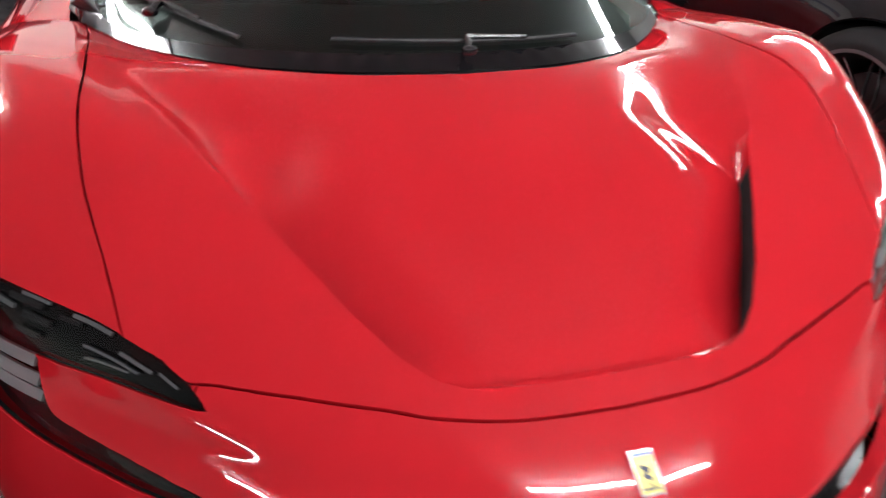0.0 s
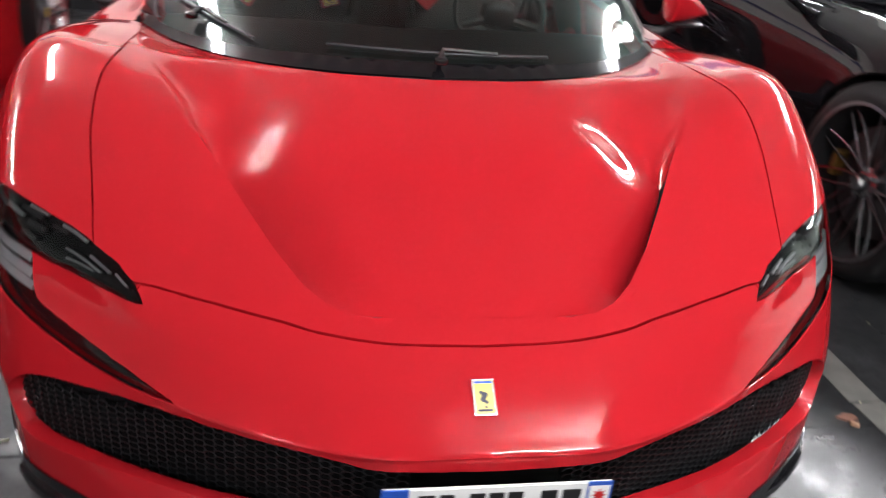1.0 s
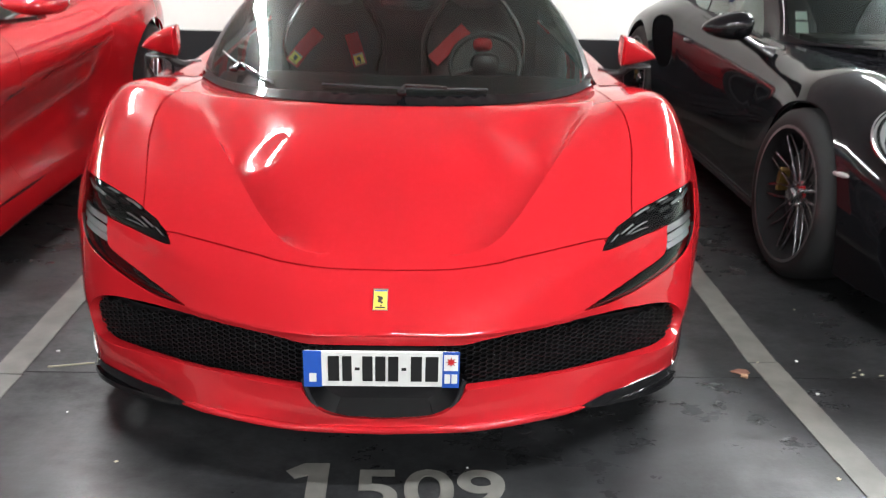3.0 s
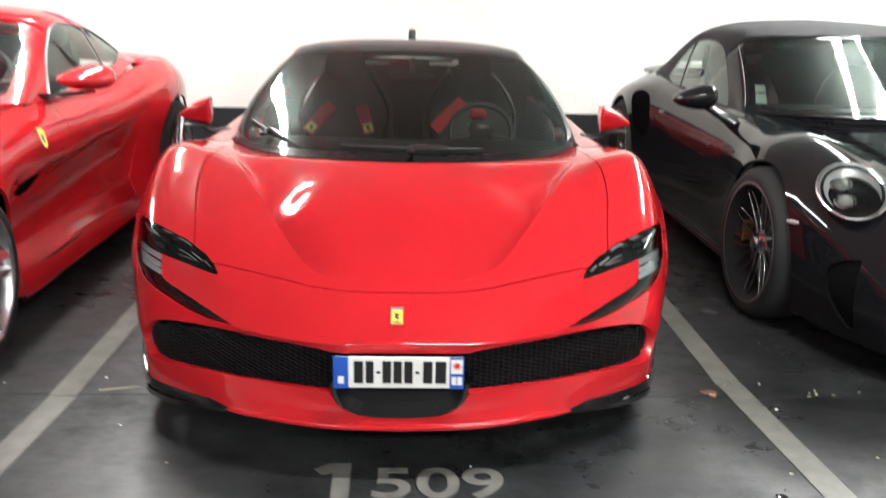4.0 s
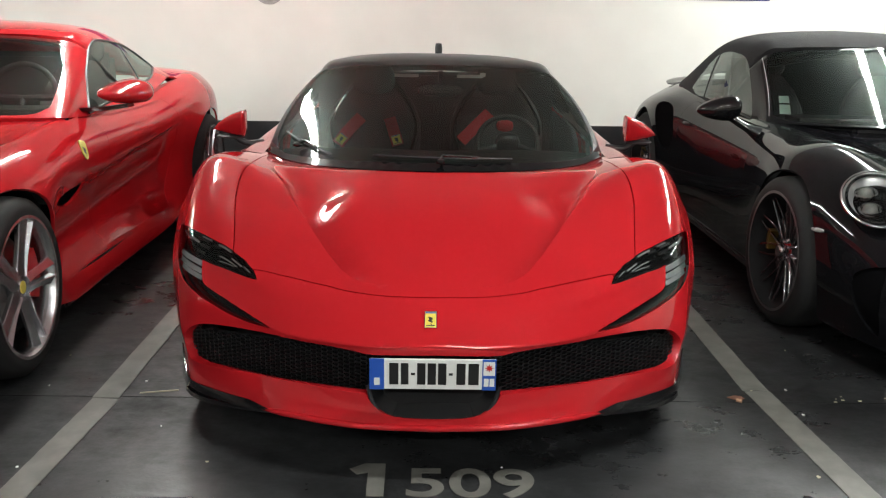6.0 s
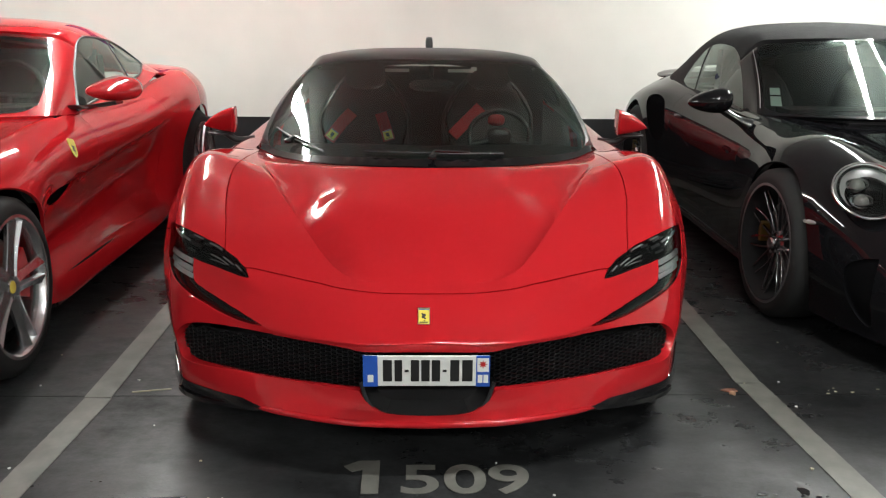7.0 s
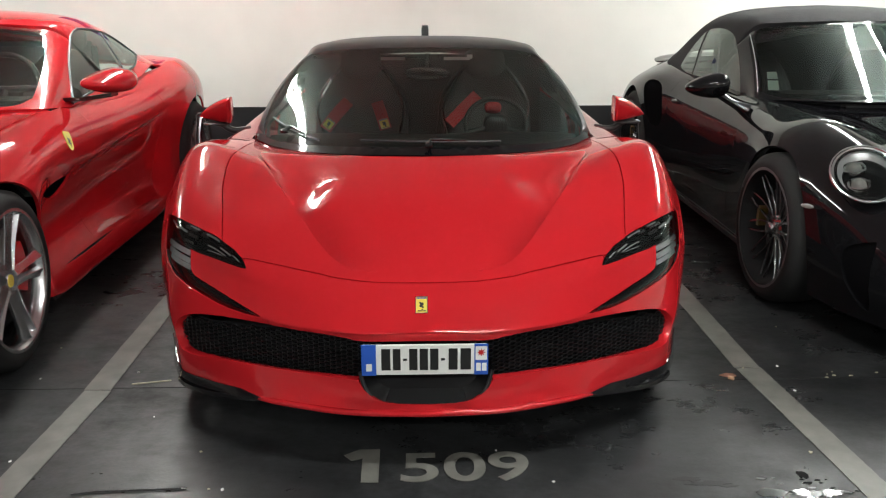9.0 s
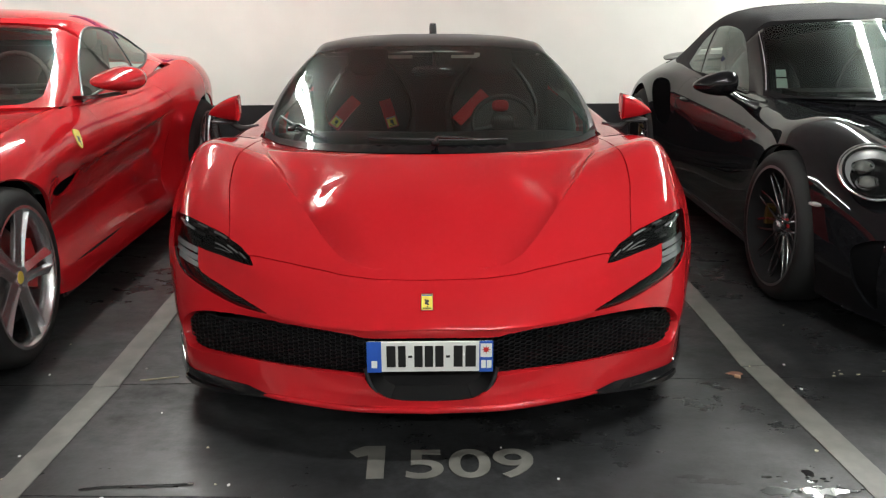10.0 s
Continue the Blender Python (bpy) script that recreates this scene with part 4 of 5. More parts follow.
sides = cut_panels(FLANK, [], flank_panel, 110, 60)
for bm in split_sides(sides["door"]):
    part("door", finish(bm, 0.001, 0.02), RED, hero)
part("rear_body", finish(sides["rear_body"], 0, 0.02), RED, hero)
bm = bmesh.new()
box(bm, -.82, .82, 4.56, 4.64, .25, .84, .03)
part("rear_bumper", bm, BLACK_PLASTIC, hero)
bm = bmesh.new()
box(bm, -.80, .80, .55, 4.5, .11, .16)
box(bm, -.62, .62, .62, 1.35, .16, .5)
box(bm, -.74, .74, .42, .60, .085, .24)
for s in (-1, 1):
    box(bm, s * .76 - .08, s * .76 + .08, .50, .62, .05, .2)
part("underbody", bm, VOID, hero)

# shark-fin aerial
bm = bmesh.new()
blob(bm, (0.015, 2.95, 1.112), (.022, .06, .052), None, 6, 16)
part("aerial", bm, BLACK_PLASTIC, hero)

# wing mirrors: a wedge with a flat foot, upright towards the cabin and drawn to a point outwards
def mirror_shell(bm, s):
    rings = []
    for i in range(17):
        t = i / 16
        tall = .112 * (1 - t ** 1.5) ** .8 + .008
        deep = .058 * (1 - .55 * t * t) * (1 if i else .86)
        base = -.046 + .022 * t * t
        rings.append([])
        for k in range(24):
            a = k * math.tau / 24
            c, d = math.cos(a), math.sin(a)
            c, d = math.copysign(abs(c) ** .62, c), math.copysign(abs(d) ** .62, d)
            lean = .022 * (1 - t) * (d * .5 + .5)
            rings[-1].append(bm.verts.new((s * (.872 + .152 * t + (.006 if not i else 0) - lean * .4), 1.63 + deep * c + .05 * t - lean, .822 + base + tall * (.5 + .5 * d))))
    for p, q in zip(rings, rings[1:]):
        for k in range(24):
            bm.faces.new((p[k], p[(k + 1) % 24], q[(k + 1) % 24], q[k]))
    bm.faces.new(rings[0]), bm.faces.new(rings[-1])
    bmesh.ops.recalc_face_normals(bm, faces=bm.faces)


for s in (-1, 1):
    bm = bmesh.new()
    mirror_shell(bm, s)
    mirror = part("wing_mirror", bm, RED, hero, "red wing mirror with black foot", sharp=55)
    bm = bmesh.new()
    blob(bm, (s * .945, 1.64, .772), (.060, .045, .010), None, 2.4, 18)
    tube(bm, curve_through([(s * .93, 1.66, .768), (s * .88, 1.67, .735), (s * .80, 1.68, .74)], 5), .015, 10)
    part("mirror_foot", bm, BLACK_PLASTIC, mirror)

# wipers
def glass_point(v, u, s=1, lift=0.012):
    p = CABIN.at(v, u)
    n = Vector(CABIN.at(v, u + .05) - CABIN.at(v, u - .05)).cross(Vector(CABIN.at(v + .05, u) - CABIN.at(v - .05, u))).normalized()
    n = n if n.z > 0 else -n
    p = Vector(p) + n * lift
    return Vector((s * p.x, p.y, p.z))

for s, a, b, pivot in ((-1, (.42, 3.35), (.14, 1.9), (.20, 2.75)), (1, (.16, -1.1), (.13, 1.35), (.06, .08))):
    bm = bmesh.new()
    us = [a[1] + (b[1] - a[1]) * k / 8 for k in range(9)]
    pts = [glass_point(a[0] + (b[0] - a[0]) * k / 8, abs(us[k]), s if us[k] > 0 else -s, .010) for k in range(9)]
    tube(bm, pts, .0045, 8)
    wiper = part("wiper", bm, BLACK_PLASTIC, hero, "black wiper lying at the foot of the windscreen")
    bm = bmesh.new()
    mid = glass_point(*pivot, s, .022)
    tube(bm, [mid, (mid + pts[4]) / 2 + Vector((0, 0, .008)), pts[4] + Vector((0, 0, .008)), pts[6] + Vector((0, 0, .004))], [.009, .0075, .0065, .005], 8)
    blob(bm, mid, (.016, .012, .010), None, 3, 12)
    part("wiper_arm", bm, BLACK_GLOSS, wiper)

# inside: dashboard, seats, belts, steering wheel, mirror, visors
bm = bmesh.new()
DASH = Net([[(0, .93, .745), (.3, 1.0, .738), (.55, 1.2, .728), (.68, 1.4, .72)], [(0, 1.2, .755), (.3, 1.25, .75), (.52, 1.38, .74), (.68, 1.5, .73)],
            [(0, 1.45, .745), (.3, 1.47, .75), (.55, 1.52, .74), (.69, 1.58, .72)], [(0, 1.52, .66), (.3, 1.54, .66), (.55, 1.58, .65), (.69, 1.62, .64)], [(0, 1.45, .40), (.3, 1.45, .40), (.55, 1.5, .40), (.69, 1.55, .40)]])
part("dashboard", net_grid(DASH, 24, 16), LEATHER, hero)
for s in (-1, 1):
    bm = bmesh.new()
    vs = blob(bm, (0, 0, 0), (.25, .07, .33), pose(0, 0, 0, -18, 0, 0), 3, 28)
    for v in vs:
        w = 1 - .42 * smooth(.05, .36, v.co.z)
        v.co = Vector((v.co.x * w + s * .33, v.co.y + 2.32 - .25 * (abs(v.co.x) ** 2), v.co.z + .70))
    part("seat", bm, LEATHER, hero, "black leather bucket seat")
    bm = bmesh.new()
    blob(bm, (s * .33, 2.36, .985), (.11, .05, .085), pose(0, 0, 0, -12, 0, 0), 3, 18)
    part("headrest", bm, LEATHER, hero)
    bm = bmesh.new()
    blob(bm, (s * .33, 2.05, .42), (.25, .3, .09), None, 3, 18)
    part("seat_cushion", bm, LEATHER, hero)
    for e in (-1, 1):
        bm = bmesh.new()
        tube(bm, curve_through([(s * .33 + e * .20, 2.22, .62), (s * .33 + e * .225, 2.24, .76), (s * .33 + e * .17, 2.30, .88), (s * .33 + e * .115, 2.33, .95)], 5), .007, 8)
        part("seat_trim", bm, BLACK_GLOSS, hero)
for pts, mark in (([(-.39, 2.2, .80), (-.445, 2.17, .745), (-.51, 2.13, .665)], (-.49, 2.135, .688)), ([(-.242, 2.2, .795), (-.222, 2.17, .74), (-.195, 2.13, .665)], (-.202, 2.135, .688)), ([(.285, 2.2, .83), (.21, 2.17, .76), (.135, 2.13, .69)], None)):
    bm = bmesh.new()
    p = curve_through(pts, 4)
    ribbon(bm, p, [(0, -1, .45)] * len(p), .062, .012)
    belt = part("seat_belt", bm, BELT_RED, hero, "red shoulder belt")
    if mark:
        d = Vector(pts[0]) - Vector(pts[-1])
        z = Vector((0, -.9, .42)).normalized()
        y = (d - z * d.dot(z)).normalized()
        m = Matrix((y.cross(z), y, z)).transposed().to_4x4()
        m.translation = Vector(mark) + z * .016
        badge(belt, m, .046, .05)
bm = bmesh.new()
blob(bm, (.345, 1.93, .80), (.042, .02, .028), None, 3, 14)
part("belt_pad", bm, BELT_RED, hero)
bm = bmesh.new()
wm = pose(.345, 1.75, .745, 68, 0, 0)
ring = [wm @ Vector((.145 * math.cos(k * math.tau / 40), .125 * math.sin(k * math.tau / 40) + (-.01 if math.sin(k * math.tau / 40) < -.7 else 0), 0)) for k in range(41)]
tube(bm, ring, .011, 10, caps=False)
for a in (-20, 200, 270):
    tube(bm, [wm @ Vector((.03 * math.cos(radians(a)), .03 * math.sin(radians(a)), -.02)), wm @ Vector((.14 * math.cos(radians(a)), .12 * math.sin(radians(a)), 0))], .016, 8)
wheel = part("steering_wheel", bm, LEATHER, hero, "black steering wheel")
bm = bmesh.new()
blob(bm, wm @ Vector((0, 0, -.015)), (.06, .03, .05), None, 3, 14)
part("wheel_boss", bm, BLACK_PLASTIC, wheel)
bm = bmesh.new()
blob(bm, (.02, 1.72, .985), (.105, .02, .028), None, 3, 18)
tube(bm, [(.02, 1.73, 1.0), (.02, 1.76, 1.07)], .012)
part("cabin_mirror", bm, BLACK_GLOSS, hero)
for x0, x1 in ((-.20, -.085), (.10, .225)):
    bm = bmesh.new(); box(bm, x0, x1, 1.862, 1.866, 1.035, 1.05)
    part("visor_label", bm, PLATE_WHITE, hero, "pale printed label on the sun visor", smooth=False)
bm = bmesh.new(); box(bm, .205, .232, 1.775, 1.777, 1.048, 1.066)
part("screen_sticker", bm, PLATE_WHITE, hero, "small pale sticker inside the windscreen", smooth=False)
bm = bmesh.new()
box(bm, -.66, .66, 2.5, 2.56, .35, 1.02, .02)
part("rear_bulkhead", bm, LEATHER, hero)

# wheels
def alloy_wheel(parent, x, y, r, width, rim_r, side, style, steer=0.0):
    """A road wheel: tyre, rim with spokes, brake disc and caliper; side is the way its face looks."""
    m = pose(x, y, r, 0, 0, steer) @ Matrix.Diagonal((side, 1, 1, 1))
    bm = bmesh.new()
    h = width / 2
    lathe(bm, [(rim_r - .01, -h), (rim_r + .02, -h - .008), (r - .03, -h - .004), (r - .006, -h + .02), (r, -h * .5), (r, h * .5), (r - .006, h - .02), (r - .03, h + .004), (rim_r + .02, h + .008), (rim_r - .005, h)], m, 72)
    bmesh.ops.recalc_face_normals(bm, faces=bm.faces)
    wheel = part("wheel", bm, RUBBER, parent, "black low-profile tyre on a " + ("silver five-spoke alloy rim" if style == "five" else "dark many-spoke rim"))
    metal = ALLOY if style == "five" else DARK_ALLOY
    bm = bmesh.new()
    lathe(bm, [(rim_r - .002, h + .002), (rim_r + .004, h + .006), (rim_r - .008, h + .006), (rim_r - .016, h - .002), (rim_r - .022, h - .022)][:5 if style == "five" else 3], m, 72)
    rim = part("rim", bm, ALLOY if style == "five" else LIP_ALLOY, wheel)
    bm = bmesh.new()
    lathe(bm, [(rim_r - .009, h + .005), (rim_r - .022, h - .022), (rim_r - .03, h - .06), (rim_r - .034, -h)], m, 72)
    part("barrel", bm, DARK_ALLOY if style == "five" else VOID, rim)
    bm = bmesh.new()
    lathe(bm, [(.001, h - .09), (rim_r * .72, h - .09), (rim_r * .72, h - .12), (.001, h - .12)], m, 48)
    part("brake_disc", bm, DISC if style == "five" else BLACK_PLASTIC, wheel)
    bm = bmesh.new()
    arc = [(rim_r * .66 * math.cos(a), rim_r * .66 * math.sin(a)) for a in (radians((-30 if style == "five" else -12) + (12 if style == "five" else 6) * k) for k in range(6))]
    ribbon(bm, [m @ Vector((h - .085, p, q)) for p, q in arc], [Vector((side, 0, 0))] * 6, .07 if style == "five" else .026, .04)
    part("caliper", bm, BRAKE_RED if style == "five" else BRAKE_YELLOW, wheel)
    n = 5 if style == "five" else 10
    for k in range(n):
        a0 = k * math.tau / n + (-.03 if style == "five" else .1)
        for e in (-1, 1):
            bm = bmesh.new()
            pts, wid = [], []
            for t in np.linspace(0, 1, 9):
                rr = .04 + (rim_r - .052) * t
                if style == "five":
                    off = e * (.015 + .019 * t * t)
                    wid.append(.036 - .006 * math.sin(t * math.pi) + .008 * t ** 6)
                    a = a0
                else:
                    off, a = 0, a0 + e * (.02 + .24 * t)
                    wid.append(.0075 + .004 * (1 - t))
                xx = h - .012 - (.012 if style == "five" else .03) * math.sin(math.pi * (1 - t) * .55) - (0 if style == "five" else .01)
                pts.append(m @ Vector((xx - .016, rr * math.cos(a) - off * math.sin(a), rr * math.sin(a) + off * math.cos(a))))
            ribbon(bm, pts, [Vector((side, 0, 0)) + (m.to_3x3() @ Vector((0, -math.sin(a0), math.cos(a0)))) * (e * .45 if style == "five" else 0)] * 9, wid, .024 if style == "five" else .014)
            bmesh.ops.bevel(bm, geom=[q for q in bm.edges if q.calc_face_angle(0) > 1.2], offset=.003, segments=2, affect="EDGES")
            part("spoke", bm, metal, rim)
    bm = bmesh.new()
    lathe(bm, [(.0005, h - .022), (.026, h - .022), (.030, h - .027), (.030, h - .05), (.055, h - .06), (.058, h - .09)], m, 32)
    part("hub", bm, metal, rim)
    bm = bmesh.new()
    lathe(bm, [(.0005, h - .018), (.022, h - .019), (.025, h - .023)], m, 24)
    part("hub_cap", bm, YELLOW if style == "five" else CHROME, rim)
    for k in range(5):
        bm = bmesh.new()
        a = k * math.tau / 5 + (math.tau / 10 if style == "five" else 0)
        lathe(bm, [(.0005, h - .034), (.008, h - .034), (.009, h - .05)], m @ Matrix.Translation((0, .045 * math.cos(a), .045 * math.sin(a))), 10)
        part("wheel_nut", bm, CHROME, rim)
    return wheel

for s in (-1, 1):
    alloy_wheel(hero, s * .78, .985, .34, .25, .26, s, "many")
    alloy_wheel(hero, s * .83, 3.63, .345, .30, .26, s, "many")

# ---- the neighbours: shared builders ----
def rows_of(table):
    return [[(x, y, z) for x, z in zip(xs, zs)] for y, xs, zs in table]


def net_place(net, y, z, u_low=2.6):
    """(v, u) of a place on a body net whose rows are cross-sections, by its y and height."""
    lo, hi = 0.0, net.p.shape[0] - 1.0
    for _ in range(22):
        mid = (lo + hi) / 2
        lo, hi = (mid, hi) if catmull(net.p[:, 4, :], mid)[1] < y else (lo, mid)
    v, lo, hi = lo, u_low, net.p.shape[1] - 1.0
    for _ in range(22):
        mid = (lo + hi) / 2
        lo, hi = (mid, hi) if net.at(v, mid)[2] > z else (lo, mid)
    return v, lo


def arch(net, y0, z0, r):
    """The outline of a round wheel opening on a body net."""
    last = net.p.shape[1] - 1.0
    ring = [net_place(net, y0 + r * math.cos(a), z0 + r * math.sin(a)) for a in (radians(-40 + 260 * k / 40) for k in range(41))]
    ring = [(v, u) for v, u in ring if u < last - .01]
    return [(ring[0][0], last)] + ring + [(ring[-1][0], last)]


def outline(net, points):
    return [net_place(net, y, z) for y, z in points]


def wheel_house(parent, s, y, r, x0, x1):
    bm = bmesh.new()
    rows = [[bm.verts.new((s * x, y + (r + .02) * math.cos(a), max(.33 + (r + .02) * math.sin(a), .12))) for a in (radians(-30 + 240 * k / 24) for k in range(25))] for x in (x0, x1)]
    for k in range(24):
        bm.faces.new((rows[0][k], rows[0][k + 1], rows[1][k + 1], rows[1][k]))
    bm.faces.new(rows[0])
    part("wheel_house", bm, VOID, parent)


def neighbour(name, label, at, body, cabin, paint, roof_mat, wheelbase, style, loops, wheel_x, r_wheel):
    """A parked car: body panels cut from its net, glass house, wheels, floor and seats."""
    car = tagged(new(name), label, "car", group="parked cars")
    front_arch, rear_arch = arch(body, 0, .33, .368), arch(body, wheelbase, .34, .375)
    last = body.p.shape[1] - 1.0
    door_f, door_r = loops["door"]
    seam_f = [net_place(body, y, z) for y, z in curve_through(door_f, 14)]
    seam_r = [net_place(body, y, z) for y, z in curve_through(door_r, 10)]
    door = seam_f + seam_r[::-1] + seam_f[:1]
    fold = [outline(body, curve_through(loops["fold"], 6))] if "fold" in loops else []
    extra = {k: outline(body, curve_through(v, 3, True)) for k, v in loops.items() if k not in ("door", "fold")}

    def panel(v, u):
        if inside(front_arch, v, u) or inside(rear_arch, v, u):
            return None
        for k, o in extra.items():
            if inside(o, v, u):
                return k
        if inside(door, v, u):
            return "door"
        return None if inside(well, v, u) else "body"

    def deck(row, shift):
        us = np.linspace(0, 2.75, 14)
        ys = [float(np.interp(catmull(catmull(body.p, 6.0), u)[0], row[:4, 0], row[:4, 1])) + shift for u in us]
        return [(float(np.interp(y, body.p[:, 0, 1], np.arange(len(body.p)))), float(u)) for y, u in zip(ys, us)]

    well = deck(cabin.p[0], .03) + deck(cabin.p[-1], -.46)[::-1]
    made = cut_panels(body, [well + well[:1], front_arch, rear_arch, door] + fold + [o + o[:1] for o in extra.values()], panel, 110, 66)
    part("body", finish(made["body"], 0.0007, .012), paint, car, sharp=50)
    for bm in split_sides(made["door"]):
        part("door", finish(bm, 0.0007, .012), paint, car, sharp=50)
    for k in extra:
        if k in made:
            for bm in split_sides(made[k]):
                # Sunk panel, its flat black standing in for shade deep in the opening.
                part(k, finish(bm, 0, 0, -.012), OPENING_SHADE, car, "air opening in the flank, its inner shade painted black")
    bm = bmesh.new()
    row = [Vector(p) for p in body.p[0]]
    bm.faces.new([bm.verts.new(p) for p in row[::-1]] + [bm.verts.new((-p.x, p.y, p.z)) for p in row[1:]])
    part("nose_panel", bm, paint, car, smooth=False)
    return car


def glass_house(car, cabin, screen, window, quarter, frame_mat, roof_mat, roof_from):
    def panel(v, u):
        if inside(screen, v, u):
            return "windscreen"
        if inside(window, v, u):
            return "side_window"
        if quarter and inside(quarter, v, u):
            return "quarter_window"
        return "roof" if v > roof_from else "pillar_frame"

    made = cut_panels(cabin, [o + o[:1] for o in (screen, window, quarter) if o] + [[(roof_from, 0), (roof_from, 5)]], panel, 56, 44)
    part("windscreen", made["windscreen"], SCREEN, car)
    for k in ("side_window", "quarter_window"):
        if k in made:
            for bm in split_sides(made[k]):
                part(k, bm, SIDE_GLAZING, car)
    if "pillar_frame" in made:
        part("pillar_frame", finish(made["pillar_frame"], 0, .015), frame_mat, car)
    part("roof", finish(made["roof"], 0, .015), roof_mat, car)


def cabin_inside(car, y_dash, y_seat, z, wheel_side, w=.60):
    bm = bmesh.new()
    box(bm, -w, w, y_dash - .2, y_dash + .05, z - .16, z - .03, .03)
    box(bm, -w + .2, w - .2, y_dash - .42, y_dash - .2, z - .16, z - .035, .02)
    part("dashboard", bm, LEATHER, car)
    bm = bmesh.new()
    box(bm, -.84, .84, -.5, y_seat + 1.2, .14, .2)
    box(bm, -w - .12, w + .12, y_dash - .3, y_seat + .9, .2, .45)
    part("car_floor", bm, VOID, car)
    for s in (-1, 1):
        bm = bmesh.new()
        for v in blob(bm, (0, 0, 0), (.25, .09, .34), pose(0, 0, 0, -16, 0, 0), 3, 20):
            v.co = Vector((v.co.x * (1 - .3 * smooth(.0, .36, v.co.z)) + s * .36, v.co.y + y_seat, v.co.z + z - .18))
        part("seat", bm, LEATHER, car)
        bm = bmesh.new()
        blob(bm, (s * .36, y_seat + .1, z + .20), (.12, .05, .085), pose(0, 0, 0, -10, 0, 0), 3, 16)
        part("headrest", bm, LEATHER, car)
    bm = bmesh.new()
    wm = pose(wheel_side * .36, y_dash + .12, z - .0, 66, 0, 0)
    tube(bm, [wm @ Vector((.17 * math.cos(k * math.tau / 36), .17 * math.sin(k * math.tau / 36), 0)) for k in range(37)], .014, 10, False)
    for a in (0, 180, 270):
        tube(bm, [wm @ Vector((0, 0, -.02)), wm @ Vector((.165 * math.cos(radians(a)), .165 * math.sin(radians(a)), 0))], .016, 8)
    part("steering_wheel", bm, LEATHER, car)
    if w < .6:
        return
    bm = bmesh.new()
    blob(bm, (0, y_dash - .05, z + .21), (.11, .02, .03), None, 3, 14)
    tube(bm, [(0, y_dash - .05, z + .22), (0, y_dash + .05, z + .29)], .012)
    part("cabin_mirror", bm, BLACK_PLASTIC, car)


# ---- the red coupe ----
COUPE = Net(rows_of([
    (-1.12, (0, .28, .42, .50, .53, .53, .50), (.41, .41, .40, .385, .34, .26, .18)),
    (-.95, (0, .4, .6, .7, .74, .74, .70), (.48, .48, .46, .44, .38, .28, .17)),
    (-.6, (0, .4, .62, .78, .86, .88, .84), (.60, .61, .64, .62, .50, .36, .16)),
    (-.2, (0, .4, .65, .81, .91, .935, .90), (.70, .71, .75, .74, .62, .42, .16)),
    (.2, (0, .4, .66, .81, .92, .92, .86), (.78, .79, .80, .79, .68, .44, .16)),
    (.5, (0, .4, .66, .80, .895, .85, .875), (.83, .835, .83, .81, .70, .44, .115)),
    (.85, (0, .42, .68, .79, .875, .835, .87), (.86, .86, .855, .83, .71, .42, .115)),
    (1.2, (0, .45, .72, .80, .88, .84, .875), (.86, .86, .855, .83, .71, .42, .115)),
    (1.7, (0, .45, .74, .82, .90, .87, .89), (.87, .87, .87, .845, .72, .44, .125)),
    (2.1, (0, .45, .74, .84, .925, .90, .905), (.92, .92, .92, .895, .76, .46, .18)),
    (2.5, (0, .45, .74, .86, .94, .935, .91), (.97, .97, .96, .925, .78, .48, .20)),
    (2.85, (0, .45, .71, .82, .905, .90, .86), (.96, .96, .94, .90, .76, .48, .22)),
    (3.2, (0, .43, .62, .71, .79, .79, .75), (.92, .92, .90, .85, .72, .48, .26)),
    (3.55, (0, .38, .52, .59, .65, .65, .62), (.86, .86, .84, .79, .66, .48, .30)),
]))
COUPE_CABIN = Net([
    [(0, .62, .868), (.3, .645, .868), (.55, .69, .866), (.74, .80, .857), (.765, .9, .848), (.79, 1.0, .842)],
    [(0, 1.0, 1.04), (.28, 1.02, 1.035), (.5, 1.07, 1.025), (.665, 1.16, 1.005), (.725, 1.24, .93), (.80, 1.3, .858)],
    [(0, 1.34, 1.212), (.27, 1.355, 1.208), (.46, 1.39, 1.20), (.585, 1.47, 1.17), (.70, 1.55, 1.0), (.81, 1.6, .868)],
    [(0, 1.8, 1.265), (.26, 1.8, 1.255), (.44, 1.82, 1.232), (.55, 1.85, 1.18), (.69, 1.88, 1.03), (.82, 1.9, .90)],
    [(0, 2.3, 1.195), (.24, 2.3, 1.185), (.41, 2.3, 1.165), (.52, 2.3, 1.115), (.64, 2.28, 1.02), (.79, 2.25, .94)],
    [(0, 2.9, .94), (.24, 2.88, .94), (.42, 2.82, .94), (.55, 2.72, .925), (.65, 2.6, .90), (.77, 2.5, .86)],
], bow=True)
COUPE_FOLD = [(.38, .578), (.71, .590), (1.0, .608), (1.25, .630), (1.60, .663), (1.93, .694), (2.03, .70)]


def coupe_form(p):
    """Draws the flank in below its fold, so that it leans towards the floor."""
    x, y, z = p
    if .33 < y < 2.1 and x > .6:
        drop = float(np.interp(y, [q[0] for q in COUPE_FOLD], [q[1] for q in COUPE_FOLD])) - z
        x -= (.032 * smooth(0, .026, drop) + .045 * smooth(.01, .22, drop)) * smooth(.33, .5, y) * (1 - smooth(1.85, 2.08, y)) * smooth(.12, .34, z)
    return np.array((x, y, z))


